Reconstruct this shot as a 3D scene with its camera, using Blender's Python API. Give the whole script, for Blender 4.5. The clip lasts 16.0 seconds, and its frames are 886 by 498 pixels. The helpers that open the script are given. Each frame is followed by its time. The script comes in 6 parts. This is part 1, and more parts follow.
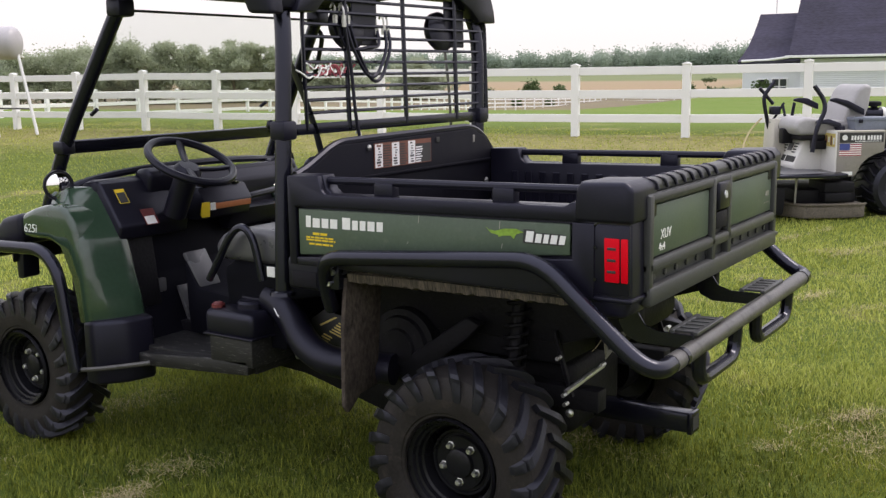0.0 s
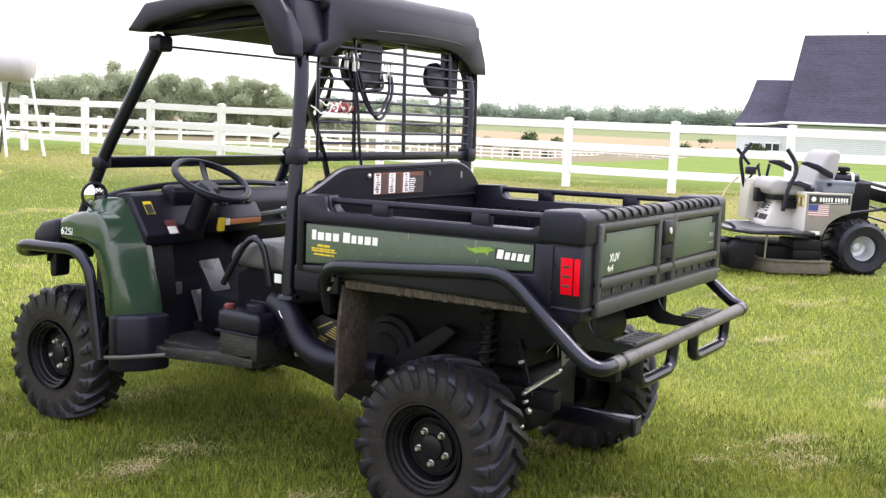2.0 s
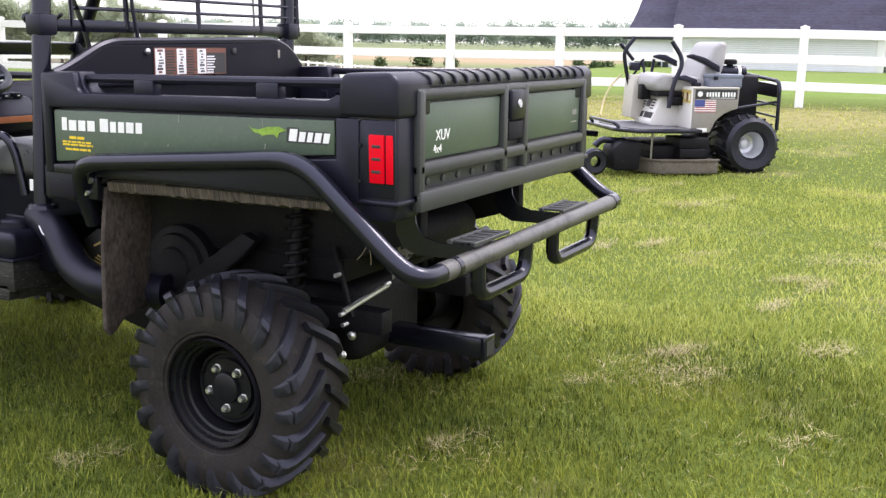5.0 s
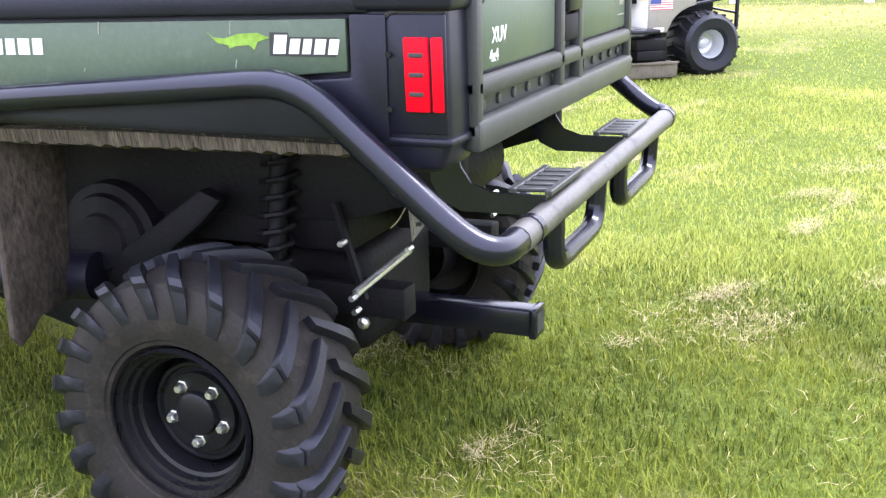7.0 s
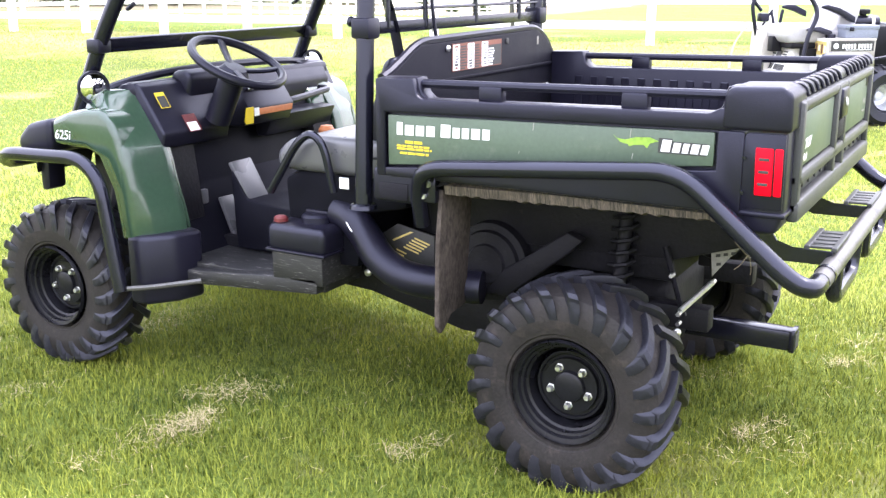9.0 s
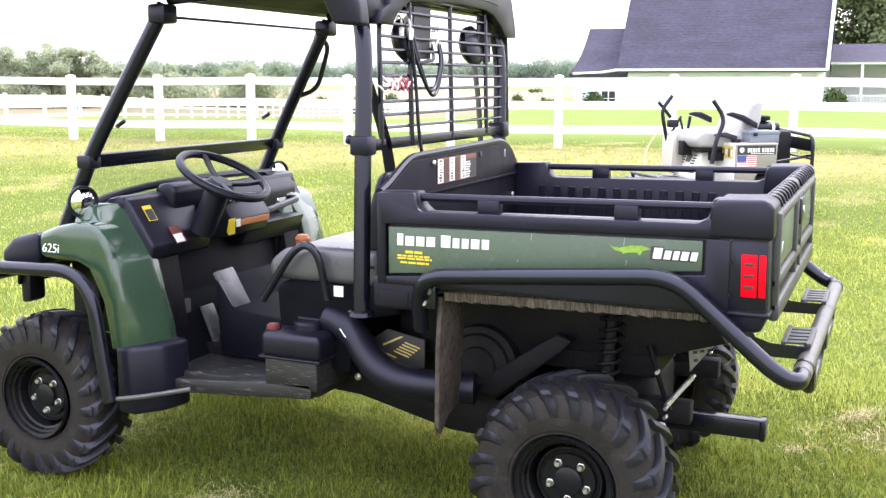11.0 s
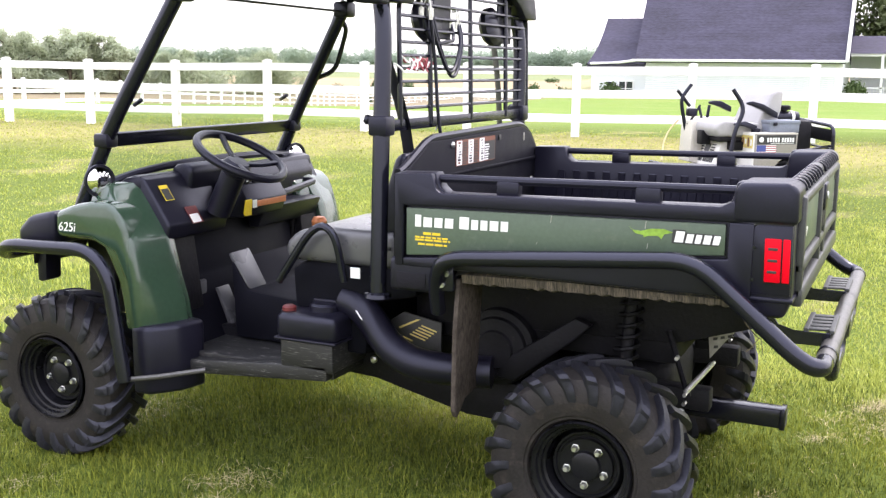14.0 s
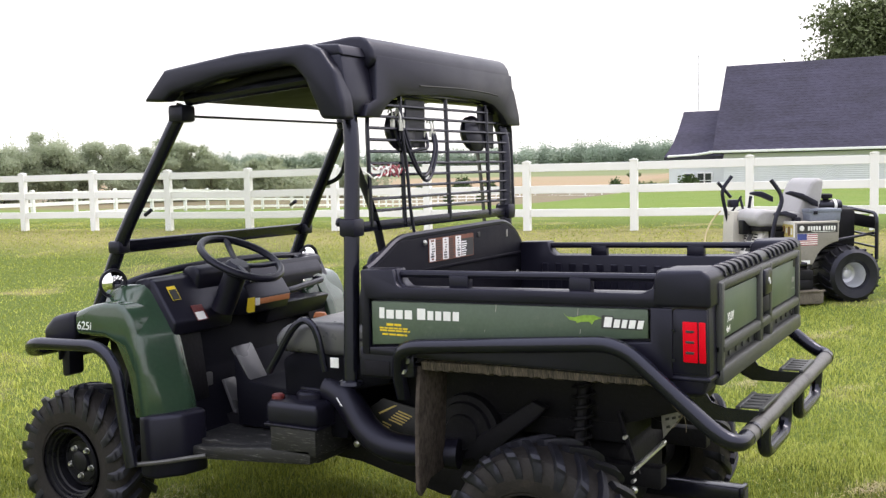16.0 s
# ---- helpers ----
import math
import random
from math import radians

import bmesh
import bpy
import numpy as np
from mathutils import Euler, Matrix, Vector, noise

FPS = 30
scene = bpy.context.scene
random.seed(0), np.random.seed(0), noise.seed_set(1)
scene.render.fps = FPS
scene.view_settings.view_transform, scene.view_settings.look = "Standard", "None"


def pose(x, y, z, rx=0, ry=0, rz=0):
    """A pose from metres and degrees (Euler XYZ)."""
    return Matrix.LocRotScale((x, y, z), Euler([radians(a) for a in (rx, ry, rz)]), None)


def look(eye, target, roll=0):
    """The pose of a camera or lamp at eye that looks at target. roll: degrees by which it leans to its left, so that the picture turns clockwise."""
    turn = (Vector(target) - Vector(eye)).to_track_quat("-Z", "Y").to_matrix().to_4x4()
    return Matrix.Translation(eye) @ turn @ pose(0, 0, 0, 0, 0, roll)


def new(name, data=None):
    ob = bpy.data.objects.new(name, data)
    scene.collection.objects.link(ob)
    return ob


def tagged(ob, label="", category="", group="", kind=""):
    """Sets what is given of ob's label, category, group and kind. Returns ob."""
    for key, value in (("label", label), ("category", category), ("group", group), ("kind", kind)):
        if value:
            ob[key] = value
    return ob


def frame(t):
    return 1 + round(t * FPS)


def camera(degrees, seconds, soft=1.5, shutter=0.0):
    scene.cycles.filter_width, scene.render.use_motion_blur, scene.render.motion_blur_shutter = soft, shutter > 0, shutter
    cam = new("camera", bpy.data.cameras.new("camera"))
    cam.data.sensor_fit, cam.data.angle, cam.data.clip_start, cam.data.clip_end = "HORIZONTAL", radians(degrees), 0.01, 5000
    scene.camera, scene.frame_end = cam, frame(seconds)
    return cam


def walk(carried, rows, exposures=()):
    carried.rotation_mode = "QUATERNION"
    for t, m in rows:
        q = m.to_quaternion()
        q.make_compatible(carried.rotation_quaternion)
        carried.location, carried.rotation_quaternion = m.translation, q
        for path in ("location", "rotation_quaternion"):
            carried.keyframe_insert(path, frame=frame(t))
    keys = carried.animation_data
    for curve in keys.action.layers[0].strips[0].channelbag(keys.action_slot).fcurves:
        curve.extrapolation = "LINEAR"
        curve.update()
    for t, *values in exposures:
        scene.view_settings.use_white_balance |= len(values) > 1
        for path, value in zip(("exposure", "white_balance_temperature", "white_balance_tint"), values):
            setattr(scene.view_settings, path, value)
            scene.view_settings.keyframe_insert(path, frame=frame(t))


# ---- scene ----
cam = camera(46.7, 16.0, 1.35)
PATH = [
    (0, (1.571, -3.054, 1.437), (0.482, -1.411, 1.098), -0.8),
    (0.5, (1.773, -3.107, 1.44), (0.604, -1.509, 1.16), 1.1),
    (1, (1.835, -3.282, 1.441), (0.734, -1.634, 1.171), 0.5),
    (1.5, (1.885, -3.449, 1.425), (0.825, -1.772, 1.178), 3.1),
    (2, (1.892, -3.496, 1.422), (0.809, -1.834, 1.171), 2.4),
    (2.5, (1.893, -3.512, 1.415), (0.796, -1.86, 1.153), 2.4),
    (3, (1.895, -3.496, 1.369), (0.818, -1.84, 1.058), 0.9),
    (3.5, (1.903, -3.476, 1.344), (0.879, -1.787, 1.031), 0.7),
    (4, (1.872, -3.393, 1.324), (0.944, -1.671, 0.907), -0.1),
    (4.5, (1.819, -3.098, 1.268), (0.92, -1.358, 0.865), 0.5),
    (4.7, (1.8, -2.939, 1.252), (0.888, -1.203, 0.859), 1.0),
    (6.8, (1.187, -2.117, 1.108), (0.464, -0.329, 0.58), -0.7),
    (7, (1.14, -2.116, 1.134), (0.408, -0.339, 0.581), -1.2),
    (7.5, (1.032, -2.349, 1.241), (0.34, -0.55, 0.709), -0.4),
    (8, (0.98, -2.66, 1.348), (0.265, -0.88, 0.782), -0.1),
    (8.5, (1.071, -2.906, 1.351), (0.164, -1.205, 0.819), -0.4),
    (9, (1.028, -3.13, 1.406), (0.073, -1.45, 0.893), -0.0),
    (9.5, (0.903, -3.308, 1.435), (0.073, -1.535, 1.027), -0.7),
    (10, (0.845, -3.389, 1.448), (-0.04, -1.629, 1.102), 0.3),
    (10.2, (0.833, -3.395, 1.464), (-0.022, -1.621, 1.115), 0.5),
    (12.3, (0.849, -3.42, 1.46), (0.068, -1.602, 1.164), 0.1),
    (12.5, (0.838, -3.421, 1.455), (0.02, -1.627, 1.118), 0.4),
    (13, (0.832, -3.421, 1.44), (0.021, -1.633, 1.06), 0.2),
    (13.5, (0.835, -3.409, 1.434), (0.022, -1.626, 1.034), 0.2),
    (14, (0.817, -3.385, 1.436), (-0.006, -1.596, 1.09), 0.6),
    (14.5, (0.819, -3.395, 1.436), (-0.021, -1.606, 1.134), 0.8),
    (15, (0.879, -3.423, 1.452), (0.025, -1.634, 1.189), -1.4),
    (15.5, (1.027, -3.447, 1.47), (0.101, -1.682, 1.305), -2.3),
    (16, (1.302, -3.456, 1.455), (0.319, -1.721, 1.298), -1.3),
]
EXPOSURES = [(0, 0.06, 6700, 17), (0.5, 0.54, 6700, 17), (1, 0.77, 6650, 17), (2, 0.85, 6650, 17), (3, 0.75, 6650, 18), (4.7, 0.78, 6500, 19), (6.8, 1.5, 6050, 20), (7.5, 1.92, 6000, 20), (8.5, 1.92, 6150, 20), (9.5, 2.08, 6250, 19), (10, 2.05, 6300, 18), (10.2, 2.05, 6300, 18), (12.3, 0.42, 6650, 17), (13, 0.8, 6600, 18), (14, 1.25, 6550, 18), (15, 1.17, 6600, 17), (15.5, 0.90, 6650, 16), (16, 0.50, 6650, 15)]
walk(cam, [(t, look(eye, target, roll)) for t, eye, target, roll in PATH], EXPOSURES)

# ---- light: a bright overcast day ----
world = bpy.data.worlds.new("overcast_sky")
scene.world = world
world.use_nodes = True
wn, wl = world.node_tree.nodes, world.node_tree.links
sky = wn.new("ShaderNodeTexSky")
sky.sky_type, sky.sun_disc = "NISHITA", False
sky.sun_elevation, sky.sun_rotation = radians(58), radians(35)
sky.air_density, sky.dust_density, sky.ozone_density = 1.0, 6.0, 1.0
cloud = wn.new("ShaderNodeMix")
cloud.data_type = "RGBA"
cloud.inputs["Factor"].default_value = 0.8
# an overcast sky is three times brighter overhead than at the horizon
aim, split, rise = wn.new("ShaderNodeTexCoord"), wn.new("ShaderNodeSeparateXYZ"), wn.new("ShaderNodeValToRGB")
wl.new(aim.outputs["Generated"], split.inputs[0])
wl.new(split.outputs["Z"], rise.inputs["Fac"])
rise.color_ramp.elements[0].color, rise.color_ramp.elements[1].color = (0.54, 0.54, 0.53, 1), (0.84, 0.90, 1.04, 1)
glow = wn.new("ShaderNodeVectorMath")
glow.operation = "SCALE"
glow.inputs["Scale"].default_value = 17.0
wl.new(rise.outputs["Color"], glow.inputs[0])
wl.new(glow.outputs[0], cloud.inputs["B"])
wl.new(sky.outputs["Color"], cloud.inputs["A"])
wl.new(cloud.outputs["Result"], wn["Background"].inputs["Color"])
wn["Background"].inputs["Strength"].default_value = 0.126
sun = new("sun", bpy.data.lights.new("sun", "SUN"))
sun.data.energy, sun.data.angle, sun.data.color = 1.35, radians(18), (1.0, 0.95, 0.86)
sun.matrix_world = look((5.5, 6.5, 14), (0, 0, 0))


# ---- materials ----
def material(name, base, rough=0.5, metal=0.0, var=0.18, scale=6.0, fine=90.0, bump=0.08, second=None, amount=0.5, coat=0.0, stretch=None, rough_var=0.15, spec=0.5, ground_plan=False, sheen_tint=(1, 1, 1)):
    """Two scales of colour variation, fine relief, uneven gloss; second: a stain or wear colour over part of it."""
    m = bpy.data.materials.new(name)
    m.use_nodes = True
    n, l = m.node_tree.nodes, m.node_tree.links
    bsdf = n["Principled BSDF"]
    coord = n.new("ShaderNodeTexCoord")
    where = n.new("ShaderNodeNewGeometry").outputs["Position"] if ground_plan else coord.outputs["Object"]
    if stretch:
        mapping = n.new("ShaderNodeMapping")
        mapping.inputs["Scale"].default_value = stretch
        l.new(where, mapping.inputs["Vector"])
        where = mapping.outputs["Vector"]
    big, small = n.new("ShaderNodeTexNoise"), n.new("ShaderNodeTexNoise")
    for tex, sc, detail in ((big, scale, 4), (small, fine, 3)):
        tex.inputs["Scale"].default_value, tex.inputs["Detail"].default_value = sc, detail
        l.new(where, tex.inputs["Vector"])
    both = n.new("ShaderNodeMath")
    both.operation = "ADD"
    l.new(big.outputs["Fac"], both.inputs[0])
    l.new(small.outputs["Fac"], both.inputs[1])
    ramp = n.new("ShaderNodeValToRGB")
    ramp.color_ramp.elements[0].position, ramp.color_ramp.elements[1].position = 0.35, 0.65
    half = n.new("ShaderNodeMath")
    half.operation = "MULTIPLY"
    half.inputs[1].default_value = 0.5
    l.new(both.outputs[0], half.inputs[0])
    l.new(half.outputs[0], ramp.inputs["Fac"])
    ramp.color_ramp.elements[0].color = (*[c * (1 - var) for c in base], 1)
    ramp.color_ramp.elements[1].color = (*[min(1, c * (1 + var)) for c in base], 1)
    colour = ramp.outputs["Color"]
    if second:
        stain, cut, mix = n.new("ShaderNodeTexNoise"), n.new("ShaderNodeValToRGB"), n.new("ShaderNodeMix")
        stain.inputs["Scale"].default_value, stain.inputs["Detail"].default_value = scale * 2.3, 8
        stain.inputs["Roughness"].default_value = 0.7
        l.new(where, stain.inputs["Vector"])
        l.new(stain.outputs["Fac"], cut.inputs["Fac"])
        cut.color_ramp.elements[0].position = 0.72 - 0.4 * amount
        cut.color_ramp.elements[1].position = 0.88 - 0.4 * amount
        mix.data_type = "RGBA"
        mix.inputs["B"].default_value = (*second, 1)
        l.new(cut.outputs["Color"], mix.inputs["Factor"])
        l.new(colour, mix.inputs["A"])
        colour = mix.outputs["Result"]
    l.new(colour, bsdf.inputs["Base Color"])
    gloss = n.new("ShaderNodeMapRange")
    gloss.inputs["To Min"].default_value, gloss.inputs["To Max"].default_value = max(0.03, rough - rough_var), min(1, rough + rough_var)
    l.new(big.outputs["Fac"], gloss.inputs["Value"])
    l.new(gloss.outputs["Result"], bsdf.inputs["Roughness"])
    bsdf.inputs["Metallic"].default_value = metal
    bsdf.inputs["Specular IOR Level"].default_value = spec
    bsdf.inputs["Coat Weight"].default_value = coat
    bsdf.inputs["Specular Tint"].default_value = (*sheen_tint, 1)
    if bump:
        b = n.new("ShaderNodeBump")
        b.inputs["Strength"].default_value, b.inputs["Distance"].default_value = bump, 0.01
        l.new(small.outputs["Fac"], b.inputs["Height"])
        l.new(b.outputs["Normal"], bsdf.inputs["Normal"])
    return m


BLACK = material("black_moulded_plastic", (0.0078, 0.0073, 0.0140), 0.36, var=0.2, fine=240, bump=0.05, second=(0.022, 0.022, 0.025), amount=0.2, spec=0.37, sheen_tint=(0.80, 0.82, 1.0))
BLACK_DIRTY = material("dusty_black_plastic", (0.0093, 0.0087, 0.0129), 0.6, var=0.3, scale=9, fine=150, bump=0.12, second=(0.034, 0.030, 0.030), amount=0.20, spec=0.16)
STEEL_BLACK = material("black_powder_coated_steel", (0.0074, 0.0076, 0.0135), 0.2, var=0.2, fine=300, bump=0.03, second=(0.03, 0.03, 0.03), amount=0.10, spec=0.5, sheen_tint=(0.80, 0.82, 1.0))
TUBE_WORN = material("worn_black_tube", (0.10, 0.097, 0.093), 0.42, metal=0.35, var=0.3, fine=160, bump=0.06, second=(0.03, 0.03, 0.032), amount=0.5)
GREEN = material("green_paint", (0.028, 0.057, 0.035), 0.2, var=0.08, scale=3, fine=60, bump=0.008, second=(0.055, 0.082, 0.055), amount=0.18, coat=0.6)
GREY_GREEN = material("dusty_tailgate_plastic", (0.040, 0.042, 0.043), 0.42, var=0.15, fine=200, bump=0.05, second=(0.085, 0.085, 0.08), amount=0.32, spec=0.45)
GREEN_DUSTY = material("dusty_green_panel", (0.066, 0.096, 0.066), 0.42, var=0.12, scale=5, fine=90, bump=0.03, second=(0.12, 0.14, 0.105), amount=0.3)
RUBBER = material("tyre_rubber", (0.0112, 0.0112, 0.0150), 0.40, var=0.3, scale=10, fine=140, bump=0.10, second=(0.036, 0.033, 0.030), amount=0.32, spec=0.40, sheen_tint=(0.80, 0.82, 1.0))
RUBBER_SIDE = material("dusty_sidewall", (0.0185, 0.0162, 0.0155), 0.62, var=0.35, scale=9, fine=120, bump=0.12, second=(0.044, 0.036, 0.031), amount=0.42, spec=0.22)
RIM = material("black_steel_rim", (0.0084, 0.0084, 0.0108), 0.30, var=0.3, fine=120, bump=0.06, second=(0.028, 0.026, 0.025), amount=0.2, spec=0.22)
BOLT = material("zinc_bolt", (0.62, 0.62, 0.6), 0.35, metal=0.9, var=0.2, bump=0.05)
FRAME = material("undercarriage_black", (0.0058, 0.0055, 0.0078), 0.6, var=0.35, scale=8, fine=80, bump=0.2, second=(0.040, 0.035, 0.033), amount=0.26, spec=0.2)
FLAP = material("muddy_rubber_flap", (0.062, 0.051, 0.044), 0.85, var=0.45, scale=14, fine=90, bump=0.5, second=(0.024, 0.021, 0.019), amount=0.5, stretch=(1, 1, 0.6), spec=0.1)
CAB_BLACK = material("matte_cab_plastic", (0.0040, 0.0039, 0.0068), 0.55, var=0.25, scale=9, fine=200, bump=0.08, second=(0.013, 0.012, 0.013), amount=0.2, spec=0.10, sheen_tint=(0.80, 0.82, 1.0))
VINYL = material("seat_vinyl", (0.078, 0.078, 0.086), 0.30, var=0.12, fine=260, bump=0.1, spec=0.6)
SCRATCHED = material("scratched_sill", (0.011, 0.011, 0.012), 0.5, var=0.2, scale=16, fine=130, bump=0.1, second=(0.34, 0.32, 0.31), amount=0.36, stretch=(0.5, 1.5, 9.0))
DIRT = material("dried_mud", (0.105, 0.085, 0.066), 0.95, var=0.65, scale=16, fine=120, bump=0.6, second=(0.016, 0.014, 0.013), amount=0.62, stretch=(6, 1, 0.5))
RED = material("red_lens", (0.66, 0.0012, 0.012), 0.4, var=0.06, scale=20, bump=0.02, spec=0.12)
RED_DARK = material("red_cap", (0.12, 0.018, 0.018), 0.5)
WHITE = material("white_decal", (0.8, 0.8, 0.78), 0.5, var=0.05, bump=0)
YELLOW = material("yellow_decal", (0.75, 0.55, 0.02), 0.5, var=0.06, bump=0)
ORANGE = material("orange_decal", (0.5, 0.17, 0.06), 0.5, var=0.1, bump=0)
DARK_INK = material("dark_print_and_hollows", (0.03, 0.03, 0.03), 0.6, bump=0)
BROWN_INK = material("brown_print", (0.15, 0.056, 0.036), 0.6, bump=0)
CHROME = material("mirror_glass", (0.85, 0.85, 0.86), 0.04, metal=1.0, var=0.02, bump=0, rough_var=0.02)
TAUPE = material("taupe_enamel", (0.27, 0.25, 0.225), 0.5, var=0.12, scale=5, bump=0.04, second=(0.16, 0.14, 0.115), amount=0.3)
PALE = material("pale_enamel", (0.68, 0.665, 0.63), 0.45, var=0.06, scale=5, bump=0.03, second=(0.42, 0.38, 0.33), amount=0.18)
BEIGE = material("beige_enamel", (0.52, 0.49, 0.43), 0.45, var=0.1, scale=5, bump=0.04, second=(0.33, 0.29, 0.24), amount=0.25)
GREY_VINYL = material("grey_seat_vinyl", (0.34, 0.33, 0.33), 0.5, var=0.1, bump=0.08)
MUD_STEEL = material("mud_caked_deck", (0.125, 0.107, 0.085), 0.9, var=0.3, scale=12, bump=0.4, second=(0.05, 0.046, 0.036), amount=0.4)
BLUE_GREY = material("blue_grey_plastic", (0.15, 0.17, 0.215), 0.5, bump=0.05)
BLUE_GREY_DARK = material("grey_steel_mat", (0.10, 0.10, 0.105), 0.6, bump=0.1)
BLUE_INK = material("blue_print", (0.05, 0.07, 0.25), 0.6, bump=0)
YELLOW_DULL = material("dull_yellow_print_and_grass", (0.62, 0.50, 0.16), 0.6, bump=0)
SILVER = material("silver_rim", (0.55, 0.56, 0.6), 0.4, metal=0.5, var=0.1, bump=0.05)
FENCE_WHITE = material("white_vinyl", (0.8, 0.8, 0.79), 0.45, var=0.03, scale=2, bump=0.02, second=(0.66, 0.66, 0.62), amount=0.15)
SIDING = material("pale_siding", (0.70, 0.715, 0.745), 0.6, var=0.05, scale=1.5, bump=0.03)
SHINGLE = material("charcoal_shingle", (0.050, 0.045, 0.074), 0.9, var=0.35, scale=0.9, fine=9, bump=0.2, stretch=(0.4, 1, 1.6), ground_plan=True)
TRIM_WHITE = material("white_trim", (0.75, 0.75, 0.74), 0.5, var=0.04, bump=0.02)
DARK_GLASS = material("dark_window_glass", (0.03, 0.033, 0.04), 0.08, var=0.1, bump=0, rough_var=0.03)
BARK = material("bark", (0.11, 0.085, 0.06), 0.95, var=0.3, bump=0.4)
CORD_RED = material("red_cord", (0.34, 0.07, 0.09), 0.7)
TANK_GREY = material("tank_grey", (0.40, 0.385, 0.40), 0.4, var=0.06, bump=0.03, second=(0.28, 0.26, 0.25), amount=0.2)
TANK_WHITE = material("tank_white", (0.7, 0.7, 0.7), 0.45, var=0.06, bump=0.03, second=(0.45, 0.43, 0.4), amount=0.2)

GLASS = bpy.data.materials.new("windshield_glass")
GLASS.use_nodes = True
gn, gl = GLASS.node_tree.nodes, GLASS.node_tree.links
clear, shine, haze, m1, m2 = (gn.new("ShaderNodeBsdf" + k) for k in ("Transparent", "Glossy", "Diffuse", "Transparent", "Transparent"))
shine.inputs["Roughness"].default_value = 0.03
haze.inputs["Color"].default_value = (0.55, 0.57, 0.55, 1)
mixa, mixb, fres = gn.new("ShaderNodeMixShader"), gn.new("ShaderNodeMixShader"), gn.new("ShaderNodeFresnel")
clear.inputs["Color"].default_value = (0.93, 0.95, 0.93, 1)
mixa.inputs["Fac"].default_value = 0.085
gl.new(clear.outputs[0], mixa.inputs[1])
gl.new(haze.outputs[0], mixa.inputs[2])
gl.new(fres.outputs[0], mixb.inputs["Fac"])
gl.new(mixa.outputs[0], mixb.inputs[1])
gl.new(shine.outputs[0], mixb.inputs[2])
gl.new(mixb.outputs[0], gn["Material Output"].inputs["Surface"])


def foliage(name, dark, light, scale=0.6, through_light=0.0, blade=0.4):
    m = bpy.data.materials.new(name)
    m.use_nodes = True
    n, l = m.node_tree.nodes, m.node_tree.links
    geo, tex, mix, ramp = n.new("ShaderNodeNewGeometry"), n.new("ShaderNodeTexNoise"), n.new("ShaderNodeMath"), n.new("ShaderNodeValToRGB")
    coord = n.new("ShaderNodeTexCoord")
    tex.inputs["Scale"].default_value = scale
    l.new(coord.outputs["Object"], tex.inputs["Vector"])
    mix.operation = "MULTIPLY_ADD"
    mix.inputs[1].default_value = blade
    l.new(geo.outputs["Random Per Island"], mix.inputs[0])
    half = n.new("ShaderNodeMath")
    half.operation = "MULTIPLY_ADD"
    half.inputs[1].default_value, half.inputs[2].default_value = 1.4, -0.2 - 0.5 * blade
    l.new(tex.outputs["Fac"], half.inputs[0])
    l.new(half.outputs[0], mix.inputs[2])
    l.new(mix.outputs[0], ramp.inputs["Fac"])
    ramp.color_ramp.elements[0].color, ramp.color_ramp.elements[1].color = (*dark, 1), (*light, 1)
    l.new(ramp.outputs["Color"], n["Principled BSDF"].inputs["Base Color"])
    n["Principled BSDF"].inputs["Roughness"].default_value = 0.65
    n["Principled BSDF"].inputs["Specular IOR Level"].default_value = 0.18
    if through_light:
        thin, both = n.new("ShaderNodeBsdfTranslucent"), n.new("ShaderNodeMixShader")
        l.new(ramp.outputs["Color"], thin.inputs["Color"])
        both.inputs["Fac"].default_value = through_light
        l.new(n["Principled BSDF"].outputs[0], both.inputs[1])
        l.new(thin.outputs[0], both.inputs[2])
        l.new(both.outputs[0], n["Material Output"].inputs["Surface"])
    return m


# leaves beyond the paddock: distance haze is put into their pale colour
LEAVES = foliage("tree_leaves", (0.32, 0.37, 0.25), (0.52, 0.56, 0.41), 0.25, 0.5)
SHIELD = material("pale_worn_steel_and_daylight", (0.30, 0.29, 0.265), 0.5, metal=0.3, var=0.2, fine=120, bump=0.08, second=(0.16, 0.15, 0.13), amount=0.3)
# far belt, paler again: haze of the fields painted into the leaf colour
LEAVES_FAR = foliage("haze_pale_far_leaves", (0.25, 0.32, 0.25), (0.40, 0.47, 0.375), 0.05, 0.5)
LEAVES_DARK = foliage("shaded_tree_leaves", (0.075, 0.095, 0.045), (0.18, 0.21, 0.10))
SHRUB = foliage("shrub_leaves", (0.05, 0.085, 0.03), (0.12, 0.16, 0.065))

GRASS = foliage("grass_blades", (0.024, 0.050, 0.005), (0.316, 0.348, 0.050), 1.1, 0.25, 0.75)
GRASS_DRY = foliage("drier_grass_blades", (0.198, 0.250, 0.035), (0.540, 0.555, 0.135), 0.9, 0.25, 0.55)
GECKO = material("bright_green_print", (0.20, 0.34, 0.04), 0.5, var=0.25, scale=60, bump=0)
OLD_STRAW = foliage("dried_stuck_grass", (0.06, 0.05, 0.032), (0.22, 0.185, 0.115), 40.0)
STRAW = foliage("dry_clippings", (0.29, 0.235, 0.12), (0.55, 0.465, 0.27), 3.0)


# ---- mesh helpers ----
def thing(name, label, category, group="", at=(0, 0, 0), kind=""):
    ob = new(name)
    ob.location = at
    return tagged(ob, label, category, group, kind)


